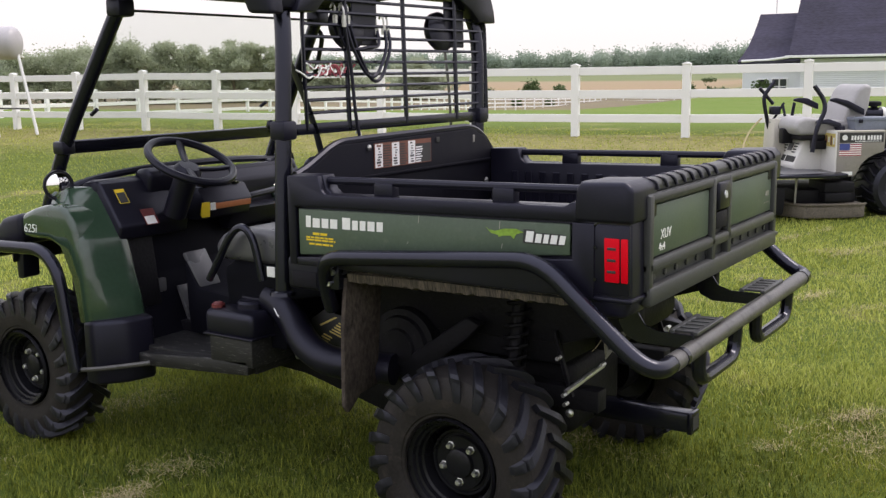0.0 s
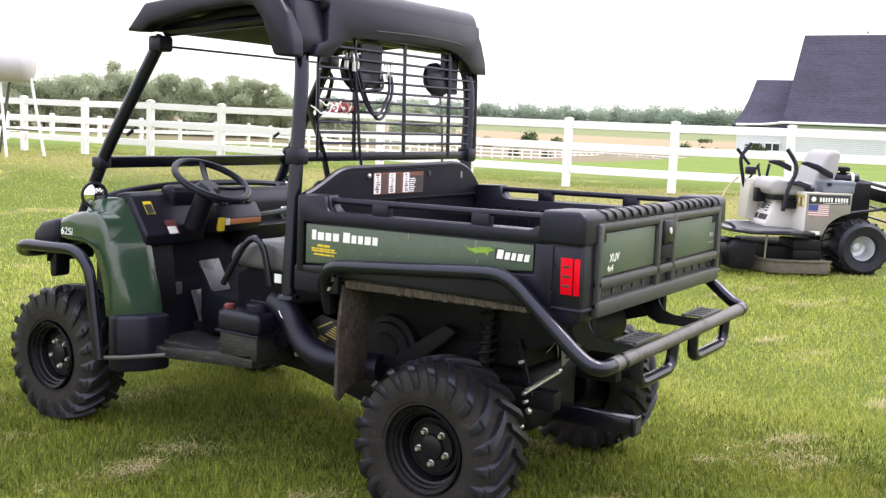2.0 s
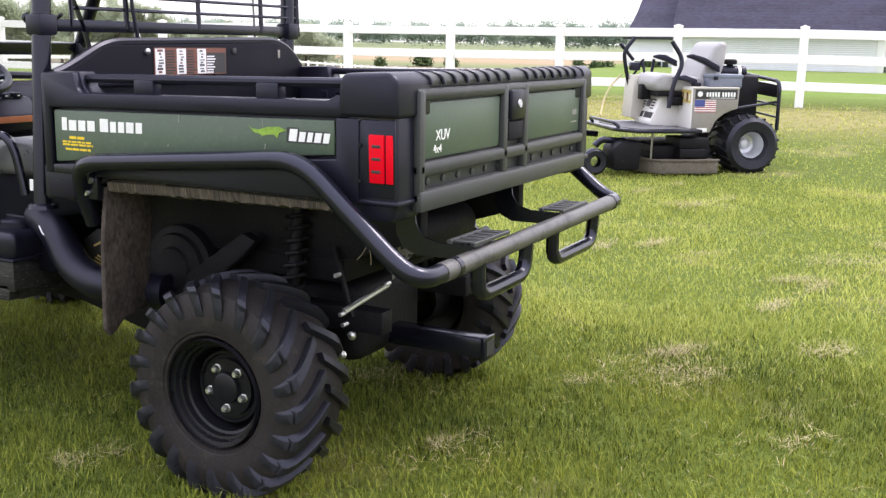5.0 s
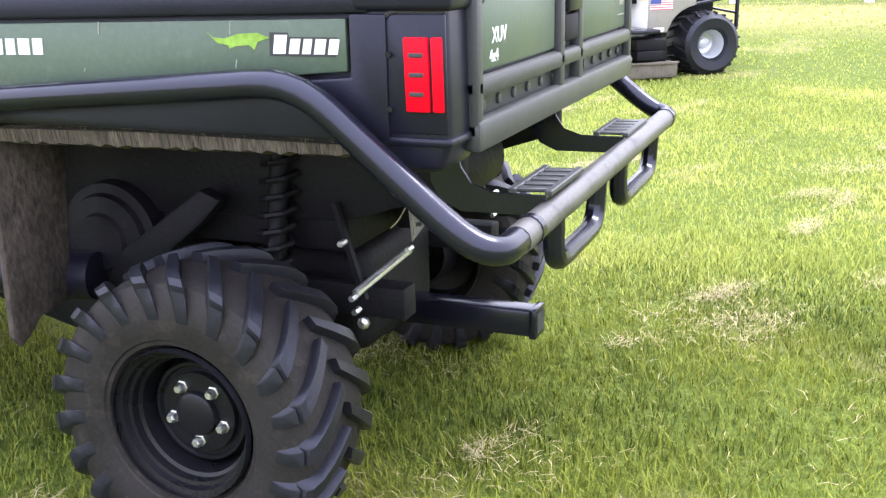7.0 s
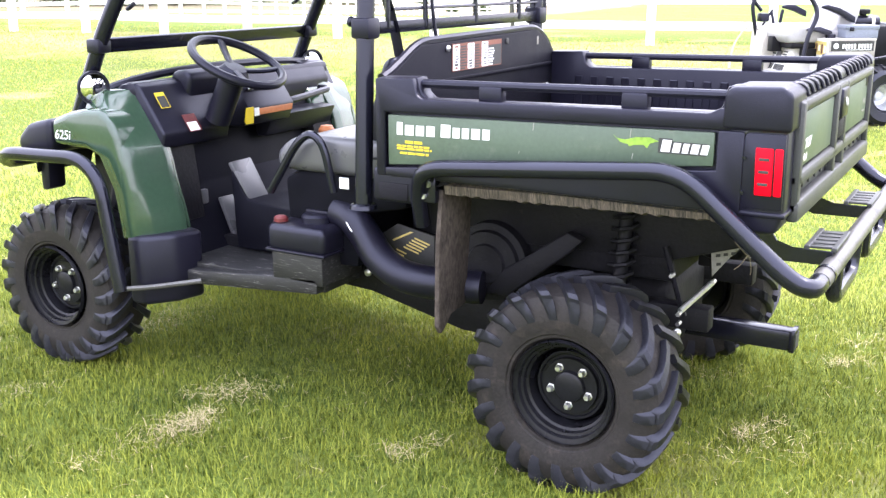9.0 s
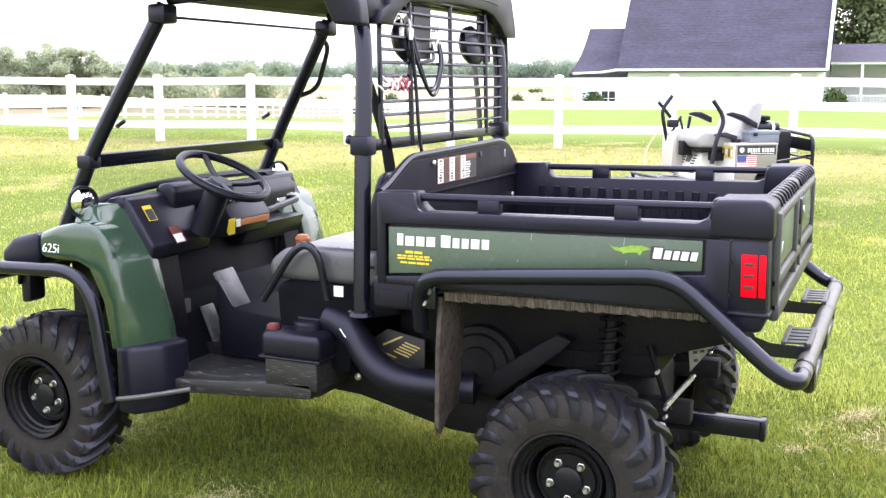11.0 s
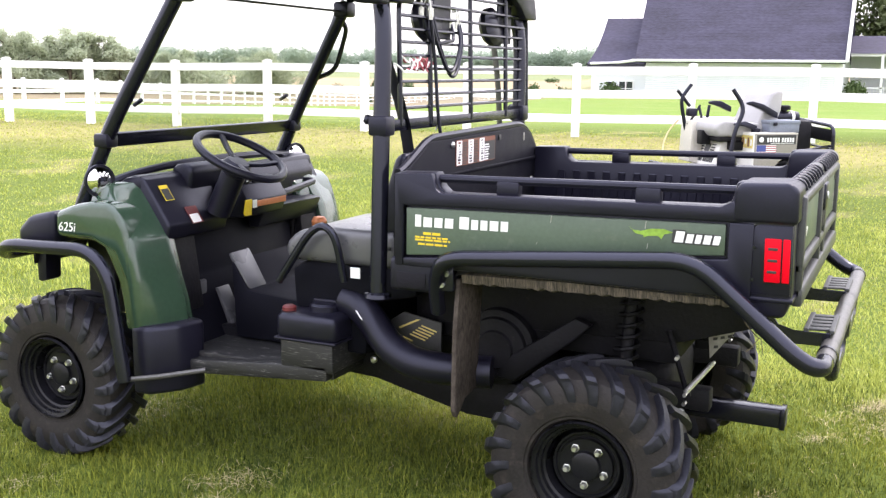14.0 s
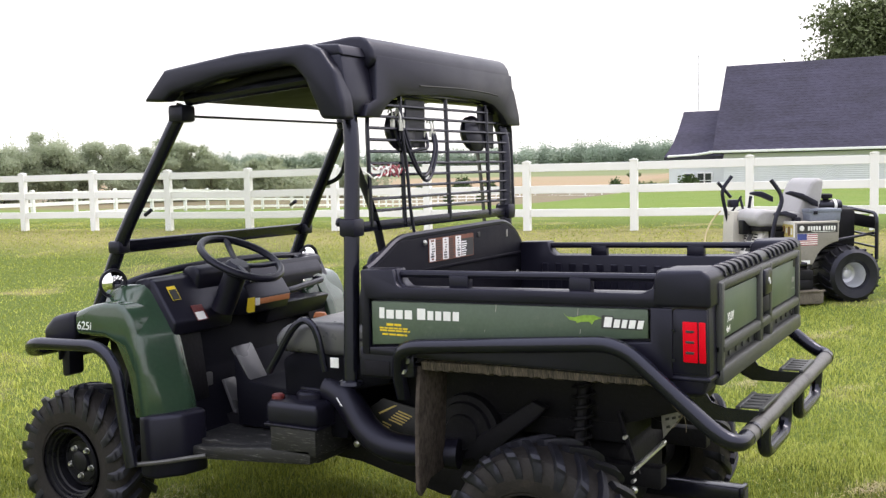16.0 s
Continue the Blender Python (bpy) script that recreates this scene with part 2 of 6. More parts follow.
def mesh_of(name, bm, mat):
    bm.normal_update()
    for f in bm.faces:
        f.smooth = True
    for e in bm.edges:
        if len(e.link_faces) == 2 and e.calc_face_angle(0) > 0.6:
            e.smooth = False
    me = bpy.data.meshes.new(name)
    bm.to_mesh(me)
    bm.free()
    me.materials.append(mat)
    return me


def part(name, bm, mat, parent=None, label="", kind=""):
    ob = new(name, mesh_of(name, bm, mat))
    ob.parent = parent
    return tagged(ob, label, kind=kind)


def bevel_new(bm, before, size, seg=2):
    edges = [e for e in bm.edges if e not in before]
    if size > 0:
        bmesh.ops.bevel(bm, geom=edges, offset=size, segments=seg, affect="EDGES", profile=0.5, clamp_overlap=True)


def box(lo, hi, bev=0.0, seg=2, bm=None, m=None):
    bm = bm or bmesh.new()
    before = set(bm.edges)
    made = bmesh.ops.create_cube(bm, size=1)["verts"]
    for v in made:
        v.co = Vector([lo[i] + (v.co[i] + 0.5) * (hi[i] - lo[i]) for i in range(3)])
    bevel_new(bm, before, bev, seg)
    if m is not None:
        seen = set(e for e in before for e in e.verts) if before else set()
        bmesh.ops.transform(bm, matrix=m, verts=[v for v in bm.verts if v not in seen])
    return bm


def prism(points, a, b, axis="y", bev=0.0, seg=2, bm=None):
    """A polygon in the plane across an axis, drawn out along it from a to b."""
    bm = bm or bmesh.new()
    before = set(bm.edges)

    def place(p, d):
        return {"x": (d, p[0], p[1]), "y": (p[0], d, p[1]), "z": (p[0], p[1], d)}[axis]
    low, high = [[bm.verts.new(place(p, d)) for p in points] for d in (a, b)]
    n = len(points)
    faces = [bm.faces.new(low), bm.faces.new(high)]
    for i in range(n):
        faces.append(bm.faces.new((low[i], low[(i + 1) % n], high[(i + 1) % n], high[i])))
    bmesh.ops.recalc_face_normals(bm, faces=faces)
    bevel_new(bm, before, bev, seg)
    return bm


def rounded(points, bend, steps=5, closed=False):
    pts = [Vector(p) for p in points]
    if len(pts) < 3 or bend <= 0:
        return pts
    out = [] if closed else [pts[0]]
    for i in (range(len(pts)) if closed else range(1, len(pts) - 1)):
        p, c, q = pts[i - 1], pts[i], pts[(i + 1) % len(pts)]
        a = c + (p - c).normalized() * min(bend, (p - c).length * 0.48)
        b = c + (q - c).normalized() * min(bend, (q - c).length * 0.48)
        for k in range(steps + 1):
            s = k / steps
            out.append(a * (1 - s) ** 2 + c * 2 * s * (1 - s) + b * s * s)
    return out if closed else out + [pts[-1]]


def tube(points, r, seg=10, bend=0.06, closed=False, bm=None, flat=1.0):
    bm = bm or bmesh.new()
    pts = rounded(points, bend, closed=closed)
    n = len(pts)
    rings, up = [], None
    for i, p in enumerate(pts):
        a = pts[i - 1] if i or closed else pts[0]
        b = pts[(i + 1) % n] if i < n - 1 or closed else pts[-1]
        d = (b - a).normalized()
        if up is None:
            up = d.cross(Vector((0.31, 0.47, 0.83))).normalized()
        up = (up - d * up.dot(d)).normalized()
        side = d.cross(up)
        rings.append([bm.verts.new(p + r * (math.cos(6.2832 * k / seg) * up + flat * math.sin(6.2832 * k / seg) * side)) for k in range(seg)])
    for i in range(n if closed else n - 1):
        for k in range(seg):
            bm.faces.new((rings[i][k], rings[i][(k + 1) % seg], rings[(i + 1) % n][(k + 1) % seg], rings[(i + 1) % n][k]))
    if not closed:
        bm.faces.new(list(reversed(rings[0])))
        bm.faces.new(rings[-1])
    return bm


def lathe(profile, centre, axis, seg=32, bm=None):
    """Turns (radius, distance along the axis) round an axis."""
    bm = bm or bmesh.new()
    turn = Vector(axis).to_track_quat("Z", "Y").to_matrix()
    rings = []
    for r, h in profile:
        if r < 1e-5:
            rings.append([bm.verts.new(Vector(centre) + turn @ Vector((0, 0, h)))])
        else:
            rings.append([bm.verts.new(Vector(centre) + turn @ Vector((r * math.cos(6.28319 * k / seg), r * math.sin(6.28319 * k / seg), h))) for k in range(seg)])
    faces = []
    for a, b in zip(rings, rings[1:]):
        for k in range(seg):
            q = (k + 1) % seg
            ring = [a[k], a[q], b[q], b[k]] if len(a) > 1 and len(b) > 1 else ([a[0], b[q], b[k]] if len(a) == 1 else [a[k], a[q], b[0]])
            faces.append(bm.faces.new(ring))
    bmesh.ops.recalc_face_normals(bm, faces=faces)
    return bm


def loft(polygons, bev=0.0, seg=3):
    """Skins a stack of like polygons of 3D points and closes its ends."""
    bm = bmesh.new()
    rows = [[bm.verts.new(p) for p in poly] for poly in polygons]
    n = len(rows[0])
    faces = [bm.faces.new(rows[0]), bm.faces.new(rows[-1])]
    for a, b in zip(rows, rows[1:]):
        for i in range(n):
            faces.append(bm.faces.new((a[i], a[(i + 1) % n], b[(i + 1) % n], b[i])))
    bmesh.ops.recalc_face_normals(bm, faces=faces)
    bevel_new(bm, set(), bev, seg)
    return bm


def rod(p, q, r, seg=12, bm=None):
    d = Vector(q) - Vector(p)
    return lathe([(0, 0), (r, 0), (r, d.length), (0, d.length)], p, d, seg, bm)


def words(name, body, size, m, mat, parent, thick=0.0006, shear=0.0):
    """Lettering in the built-in font as a mesh."""
    cu = bpy.data.curves.new(name, "FONT")
    cu.body, cu.size, cu.extrude, cu.shear = body, size, thick, shear
    tmp = bpy.data.objects.new(name, cu)
    scene.collection.objects.link(tmp)
    me = bpy.data.meshes.new_from_object(tmp.evaluated_get(bpy.context.evaluated_depsgraph_get()))
    bpy.data.objects.remove(tmp)
    me.transform(m)
    me.materials.clear()
    me.materials.append(mat)
    ob = new(name, me)
    ob.parent = parent
    return ob


# ---- ground ----
def height(x, y):
    """The yard rises gently to the fence and falls away behind it."""
    def ease(a, b, v):
        s = np.clip((v - a) / (b - a), 0, 1)
        return s * s * (3 - 2 * s)
    d = y - 0.13 * (x + 4.3)
    return 0.375 * ease(2.6, 15.0, d) - 0.5 * ease(14, 45, d) - 2.25 * np.clip((d - 30) / 70, 0, 1) * ease(4, 12, -x - 0.25 * y) + 1.0 * ease(120, 420, d) + 1.6 * ease(120, 420, d) * ease(20, 48, -x) - 0.4 * ease(14, 60, -x)


def ground_material():
    m = bpy.data.materials.new("lawn_and_fields")
    m.use_nodes = True
    n, l = m.node_tree.nodes, m.node_tree.links
    coord, sep = n.new("ShaderNodeTexCoord"), n.new("ShaderNodeSeparateXYZ")
    l.new(coord.outputs["Object"], sep.inputs[0])

    def noise_of(scale, detail=5, rough=0.6):
        t = n.new("ShaderNodeTexNoise")
        t.inputs["Scale"].default_value, t.inputs["Detail"].default_value, t.inputs["Roughness"].default_value = scale, detail, rough
        l.new(coord.outputs["Object"], t.inputs["Vector"])
        return t.outputs["Fac"]

    def ramp(fac, *stops):
        r = n.new("ShaderNodeValToRGB")
        while len(r.color_ramp.elements) < len(stops):
            r.color_ramp.elements.new(0.5)
        for e, (p, c) in zip(r.color_ramp.elements, stops):
            e.position, e.color = p, (*c, 1)
        l.new(fac, r.inputs["Fac"])
        return r.outputs["Color"]

    def mixed(fac, a, b):
        x = n.new("ShaderNodeMix")
        x.data_type = "RGBA"
        l.new(fac, x.inputs["Factor"])
        l.new(a, x.inputs["A"])
        l.new(b, x.inputs["B"])
        return x.outputs["Result"]
    lawn = ramp(noise_of(38, 8, 0.75), (0.3, (0.030, 0.05, 0.008)), (0.52, (0.095, 0.130, 0.020)), (0.75, (0.200, 0.22, 0.05)))
    straw = ramp(noise_of(60, 6), (0.3, (0.20, 0.165, 0.07)), (0.7, (0.34, 0.29, 0.15)))
    patch = ramp(noise_of(0.9, 7, 0.62), (0.55, (0, 0, 0)), (0.68, (0.75, 0.75, 0.75)))
    near = mixed(patch, lawn, straw)
    # bare verge along the fence
    edge = n.new("ShaderNodeMath")
    edge.operation = "MULTIPLY_ADD"
    edge.inputs[1].default_value = -0.13
    l.new(sep.outputs["X"], edge.inputs[0])
    l.new(sep.outputs["Y"], edge.inputs[2])
    band = n.new("ShaderNodeMapRange")
    band.inputs["From Min"].default_value, band.inputs["From Max"].default_value = 6.0, 16.0
    l.new(edge.outputs[0], band.inputs["Value"])
    wob = n.new("ShaderNodeMath")
    wob.operation = "MULTIPLY_ADD"
    wob.inputs[1].default_value = 0.22
    l.new(noise_of(0.35, 5), wob.inputs[0])
    l.new(band.outputs[0], wob.inputs[2])
    verge = ramp(wob.outputs[0], (0.42, (0, 0, 0)), (0.66, (0.85, 0.85, 0.85)), (0.86, (0.75, 0.75, 0.75)), (0.9, (0, 0, 0)))
    near = mixed(verge, near, ramp(noise_of(7, 7), (0.3, (0.16, 0.155, 0.05)), (0.7, (0.33, 0.28, 0.125))))
    # far fields in broad strips
    far = n.new("ShaderNodeMapRange")
    far.inputs["From Max"].default_value = 400
    l.new(sep.outputs["Y"], far.inputs["Value"])
    strips = ramp(far.outputs[0], (0.0, (0.128, 0.200, 0.032)), (0.2, (0.138, 0.200, 0.045)), (0.235, (0.19, 0.155, 0.10)), (0.36, (0.17, 0.145, 0.105)), (0.385, (0.13, 0.17, 0.07)), (0.46, (0.30, 0.22, 0.14)), (0.62, (0.30, 0.23, 0.15)), (0.66, (0.16, 0.19, 0.09)), (1.0, (0.16, 0.19, 0.10)))
    away = n.new("ShaderNodeMapRange")
    away.inputs["From Min"].default_value, away.inputs["From Max"].default_value = 14.5, 19
    l.new(edge.outputs[0], away.inputs["Value"])
    tufts = ramp(noise_of(0.22, 8, 0.7), (0.46, (0, 0, 0)), (0.70, (0.42, 0.42, 0.42)))
    strips = mixed(tufts, strips, ramp(noise_of(1.3, 6), (0.35, (0.19, 0.21, 0.06)), (0.65, (0.30, 0.27, 0.12))))
    l.new(mixed(away.outputs[0], near, strips), n["Principled BSDF"].inputs["Base Color"])
    n["Principled BSDF"].inputs["Roughness"].default_value = 0.95
    n["Principled BSDF"].inputs["Specular IOR Level"].default_value = 0.15
    b = n.new("ShaderNodeBump")
    b.inputs["Strength"].default_value, b.inputs["Distance"].default_value = 0.6, 0.03
    l.new(noise_of(55, 4), b.inputs["Height"])
    l.new(b.outputs["Normal"], n["Principled BSDF"].inputs["Normal"])
    return m


def ground():
    bm = bmesh.new()
    steps = [0, 0.7, 1.5, 2.5, 3.6, 5, 6.5, 8, 10, 12, 13, 14, 15, 17, 20, 25, 28, 32, 36, 40, 45, 50, 55, 60, 66, 72, 80, 88, 96, 105, 115, 125, 140, 160, 200, 250, 300, 360, 420, 700, 1500, 3500]
    xs = sorted([-s for s in steps[1:]] + steps)
    ys = sorted([-s for s in (5, 12, 40, 200, 1500)] + steps)
    grid = [[bm.verts.new((x, y, height(x, y))) for x in xs] for y in ys]
    for r0, r1 in zip(grid, grid[1:]):
        for i in range(len(xs) - 1):
            bm.faces.new((r0[i], r0[i + 1], r1[i + 1], r1[i]))
    tagged(part("ground", bm, ground_material()), "mown lawn with dry clippings, fields beyond the fence", "ground", kind="structure")


ground()


# ---- utility vehicle ----
def tyre_mesh(radius, width, rim):
    """Carcass with bead ridges; axis along y."""
    w = width / 2
    profile = [(rim, -w * 0.62), (rim + 0.010, -w * 0.80), (rim + 0.018, -w * 0.90), (rim + 0.026, -w * 0.905), (rim + 0.029, -w * 0.94), (rim + 0.040, -w * 0.955), (rim + 0.065, -w), (radius - 0.088, -w * 1.0), (radius - 0.072, -w * 0.985), (radius - 0.050, -w * 0.945),
               (radius - 0.032, -w * 0.86), (radius - 0.024, -w * 0.72), (radius - 0.020, -w * 0.4), (radius - 0.019, 0)]
    profile += [(r, -h) for r, h in reversed(profile[:-1])]
    return lathe(profile, (0, 0, 0), (0, 1, 0), 64)


# carcass offset and width, lug top offset and width, lean and half width along each lug; a groove crosses it near the shoulder
LUG = ((-0.022, 0.03, 0.000, 0.03, 0.00, 0.040), (-0.022, 0.30, 0.000, 0.30, -0.080, 0.044), (-0.024, 0.56, -0.001, 0.57, -0.155, 0.050), (-0.029, 0.77, -0.005, 0.81, -0.220, 0.055), (-0.042, 0.90, -0.013, 0.945, -0.270, 0.058),
       (-0.050, 0.945, -0.024, 0.995, -0.300, 0.058), (-0.052, 0.948, -0.044, 0.962, -0.304, 0.058), (-0.055, 0.953, -0.048, 0.968, -0.310, 0.058), (-0.057, 0.957, -0.034, 1.014, -0.314, 0.058), (-0.076, 0.982, -0.052, 1.030, -0.338, 0.057),
       (-0.092, 0.992, -0.070, 1.028, -0.352, 0.055), (-0.097, 0.994, -0.092, 1.004, -0.356, 0.053))


def lug_mesh(radius, width, side):
    """One sharp-edged chevron lug at the wheel's +x."""
    bm, rows = bmesh.new(), []
    for rc, yc, rt, yt, lean, half in LUG:
        ring = []
        for da, up in ((-1.16, -0.25), (-1.0, 0.86), (-0.86, 1.0), (0.86, 1.0), (1.0, 0.86), (1.16, -0.25)):
            a, r = lean + half * da, radius + rc + (rt - rc) * up
            ring.append(bm.verts.new((r * math.cos(a), side * width / 2 * (yc + (yt - yc) * up), r * math.sin(a))))
        rows.append(ring)
    faces = [bm.faces.new((p[i], p[i + 1], q[i + 1], q[i])) for p, q in zip(rows, rows[1:]) for i in range(5)]
    faces += [bm.faces.new(rows[0]), bm.faces.new(rows[-1])]
    bmesh.ops.recalc_face_normals(bm, faces=faces)
    top = faces[2]
    top.normal_update()
    c = top.calc_center_median()
    if top.normal.dot(Vector((c.x, 0, c.z))) < 0:
        bmesh.ops.reverse_faces(bm, faces=faces)
    return mesh_of("tread_lug", bm, RUBBER)


def wheel(vehicle, x, y, z, radius, width, rim, side, lugs):
    """side -1: the outer face looks to -y."""
    hub = new("wheel", mesh_of("wheel", lathe([(rim + 0.006, -0.112), (rim + 0.010, -0.100), (rim - 0.004, -0.096), (rim - 0.008, -0.084), (rim - 0.015, -0.082), (rim - 0.017, -0.066), (rim - 0.024, -0.062), (rim - 0.026, -0.04), (rim - 0.030, 0.006), (rim - 0.046, 0.018), (0.118, 0.016), (0.108, -0.012),
                                               (0.104, -0.034), (0.100, -0.040), (0.094, -0.040), (0.090, -0.034), (0.082, -0.033), (0.080, -0.045), (0.046, -0.046), (0.043, -0.058), (0.036, -0.062), (0.0, -0.062)], (0, 0, 0), (0, 1, 0), 48), RIM))
    hub.parent = vehicle
    tagged(hub, "dusty black steel wheel with five zinc nuts")
    part("tyre", tyre_mesh(radius, width, rim), RUBBER_SIDE, hub, "black rubber tyre with a dusty brown sidewall")
    rough = random.Random(3)
    for half in (-1, 1):
        for k in range(21):
            o = new("tread_lug", lugs[half])
            o.parent = hub
            o.matrix_basis = Matrix.Rotation(-6.28319 * (k + (0.5 if half > 0 else 0)) / 21 + rough.uniform(-0.008, 0.008), 4, "Y")
    part("rim_back", lathe([(rim, 0.10), (rim - 0.01, 0.09), (rim - 0.012, 0.03), (0.05, 0.02), (0, 0.02)], (0, 0, 0), (0, 1, 0), 32), RIM, hub)
    for k in range(5):
        a = radians(-90 + 72 * k)
        cx, cz = 0.059 * math.cos(a), 0.059 * math.sin(a)
        nut = lathe([(0.013, 0.0), (0.013, -0.003), (0.0105, -0.004), (0.0105, -0.014), (0.007, -0.019), (0.0, -0.019)], (cx, -0.044, cz), (0, 1, 0), 6)
        part("lug_nut", nut, BOLT, hub)
    hub.matrix_basis = Matrix.Translation((x, y, z)) @ Matrix.Rotation(0 if side < 0 else math.pi, 4, "Z") @ Matrix.Rotation(random.uniform(0, 0.05), 4, "Y")
    return hub


def bars(rows, x0, x1, z0, z1, y, mat, parent, name, seed):
    """Rows of short flat bars in the xz plane, facing -y, for print that cannot be read."""
    r = random.Random(seed)
    step = (z1 - z0) / rows
    for i in range(rows):
        x, zc = x0, z1 - step * (i + 0.5)
        while x < x1 - 0.004:
            w = min(r.uniform(0.010, 0.03), x1 - x)
            part(name, box((x, y - 0.0008, zc - step * 0.32), (x + w, y, zc + step * 0.32), 0), mat, parent)
            x += w + 0.004


def utility_vehicle():
    v = thing("utility_vehicle", "green and black utility vehicle with roof and cargo box on grass", "utility vehicle", at=(0, 0.01, 0))

    def P(name, bm, mat, parent=v, label=""):
        return part(name, bm, mat, parent, label)
    back, ahead = ({h: lug_mesh(r, w, h) for h in (-1, 1)} for r, w in ((0.306, 0.236), (0.304, 0.212)))
    for s in (-1, 1):
        wheel(v, 0.014, s * 0.592, 0.299, 0.306, 0.236, 0.142, s, back)
        wheel(v, -1.987, s * 0.612, 0.310, 0.304, 0.212, 0.140, s, ahead)

    # cargo box
    P("bed_floor", box((-0.60, -0.60, 0.825), (0.53, 0.60, 0.855), 0.004), BLACK_DIRTY, label="dusty black ribbed bed floor")
    for s in (-1, 1):
        y0, y1 = sorted((s * 0.582, s * 0.642))
        outline = [(-0.605, 0.845), (-0.605, 1.128), (-0.475, 1.132), (-0.462, 1.09), (-0.44, 1.072), (0.36, 1.086), (0.385, 1.10), (0.396, 1.152), (0.44, 1.155), (0.44, 0.845)]
        side = P("bed_side", prism(outline, y0, y1, "y", 0.007), BLACK, label="black moulded cargo box side")
        o0, o1 = sorted((s * 0.640, s * 0.664))
        fr = bmesh.new()
        prism([(-0.604, 0.846), (-0.604, 1.126), (-0.478, 1.130), (-0.466, 1.086), (-0.45, 1.074), (0.36, 1.086), (0.385, 1.10), (0.42, 1.10), (0.42, 1.048), (-0.574, 1.031), (-0.574, 0.846)], o0, o1, "y", 0.006, bm=fr)
        prism([(-0.574, 0.846), (-0.574, 0.871), (0.385, 0.948), (0.385, 1.047), (0.45, 1.047), (0.45, 0.846)], o0, o1, "y", 0.005, bm=fr)
        P("side_frame", fr, BLACK, side)
        g0, g1 = sorted((s * 0.6435, s * 0.657))
        panel = P("side_panel", prism([(-0.566, 0.878), (-0.566, 1.024), (0.377, 1.040), (0.377, 0.956)], g0, g1, "y", 0.004), GREEN_DUSTY, side, "scuffed green side panel with white and yellow decals")
        P("rail", tube([(-0.47, s * 0.617, 1.113), (0.40, s * 0.617, 1.128)], 0.0125, 10, 0), BLACK, side)
        for x in (-0.25, 0.16):
            P("rail_support", box((x - 0.035, s * 0.617 - 0.018, 1.068), (x + 0.035, s * 0.617 + 0.018, 1.112 + 0.016 * (x + 0.47)), 0.006), BLACK, side)
        if s > 0:
            for k in range(15):
                x = -0.50 + k * 0.062
                P("rib", box((x, 0.576, 0.87), (x + 0.03, 0.5825, 1.04), 0.004, 1), BLACK, side)
        else:
            for x in (-0.15, 0.02, 0.19):
                P("rib", box((x, -0.5825, 0.87), (x + 0.03, -0.570, 1.04), 0.004, 1), BLACK, side)
        # rear corner with its lamp
        c0, c1 = sorted((s * 0.52, s * 0.657))
        corner = P("corner_post", prism([(0.40, 0.82), (0.40, 1.062), (0.548, 1.062), (0.552, 0.85), (0.535, 0.80), (0.45, 0.795)], c0, c1, "y", 0.014, 3), BLACK, label="black corner post holding the rear lamp")
        c0, c1 = sorted((s * 0.50, s * 0.668))
        P("cap", prism([(0.392, 1.05), (0.396, 1.135), (0.41, 1.153), (0.535, 1.158), (0.556, 1.14), (0.558, 1.05)], c0, c1, "y", 0.016, 3), BLACK, corner)
        P("rear_lip", box((0.43, min(s * 0.662, s * 0.53), 0.842), (0.557, max(s * 0.662, s * 0.53), 0.856), 0.005), BLACK, corner)
        h0, h1 = sorted((s * 0.652, s * 0.660))
        P("lamp_housing", prism([(0.436, 0.862), (0.436, 1.022), (0.456, 1.046), (0.546, 1.046), (0.548, 0.862)], h0, h1, "y", 0.003), BLACK, corner)
        P("housing_groove", tube([(0.430, s * 0.6575, 0.860), (0.430, s * 0.6575, 1.020), (0.452, s * 0.6575, 1.052), (0.548, s * 0.6575, 1.052)], 0.0042, 6, 0.02), DARK_INK, corner)
        l0, l1 = sorted((s * 0.6585, s * 0.667))
        lens = P("tail_lamp", prism([(0.481, 0.897), (0.478, 1.012), (0.520, 1.012), (0.522, 0.897)], l0, l1, "y", 0.003), RED, corner, "bright red rear lamp lens")
        P("lamp_strip", prism([(0.5255, 0.897), (0.5235, 1.012), (0.542, 1.012), (0.544, 0.897)], min(s * 0.65, s * 0.6655), max(s * 0.65, s * 0.6655), "y", 0.003), RED, corner)
        for z in (0.925, 0.955, 0.985):
            P("lamp_slot", box((0.488, min(s * 0.6655, s * 0.6685), z - 0.0035), (0.512, max(s * 0.6655, s * 0.6685), z + 0.0035), 0.001), DARK_INK, corner)
        for z in (0.90, 0.985):
            P("lamp_screw", rod((0.452, s * 0.658, z), (0.452, s * 0.664, z), 0.005, 8), STEEL_BLACK, corner)
        # skirt and caked lip over the rear wheel
        k0, k1 = sorted((s * 0.600, s * 0.652))
        P("fender_skirt", prism([(-0.42, 0.82), (-0.40, 0.835), (-0.40, 0.90), (0.43, 0.93), (0.43, 0.80), (0.385, 0.836), (-0.36, 0.842)], k0, k1, "y", 0.005), BLACK_DIRTY)
        P("mud_lip", loft([[(x, s * 0.648, 0.840 + 0.022 * x), (x, s * 0.643, z0 + 0.008), (x, s * 0.612, z0), (x, s * 0.595, z0 + 0.006), (x, s * 0.60, 0.842)] for x, z0 in [(-0.385 + 0.0132 * k, 0.798 + 0.0018 * math.sin(k * 1.7) + 0.0020 * math.sin(k * 4.1) + 0.012 * k / 56) for k in range(60)]]), DIRT, label="fender lip caked with dried grass and mud")
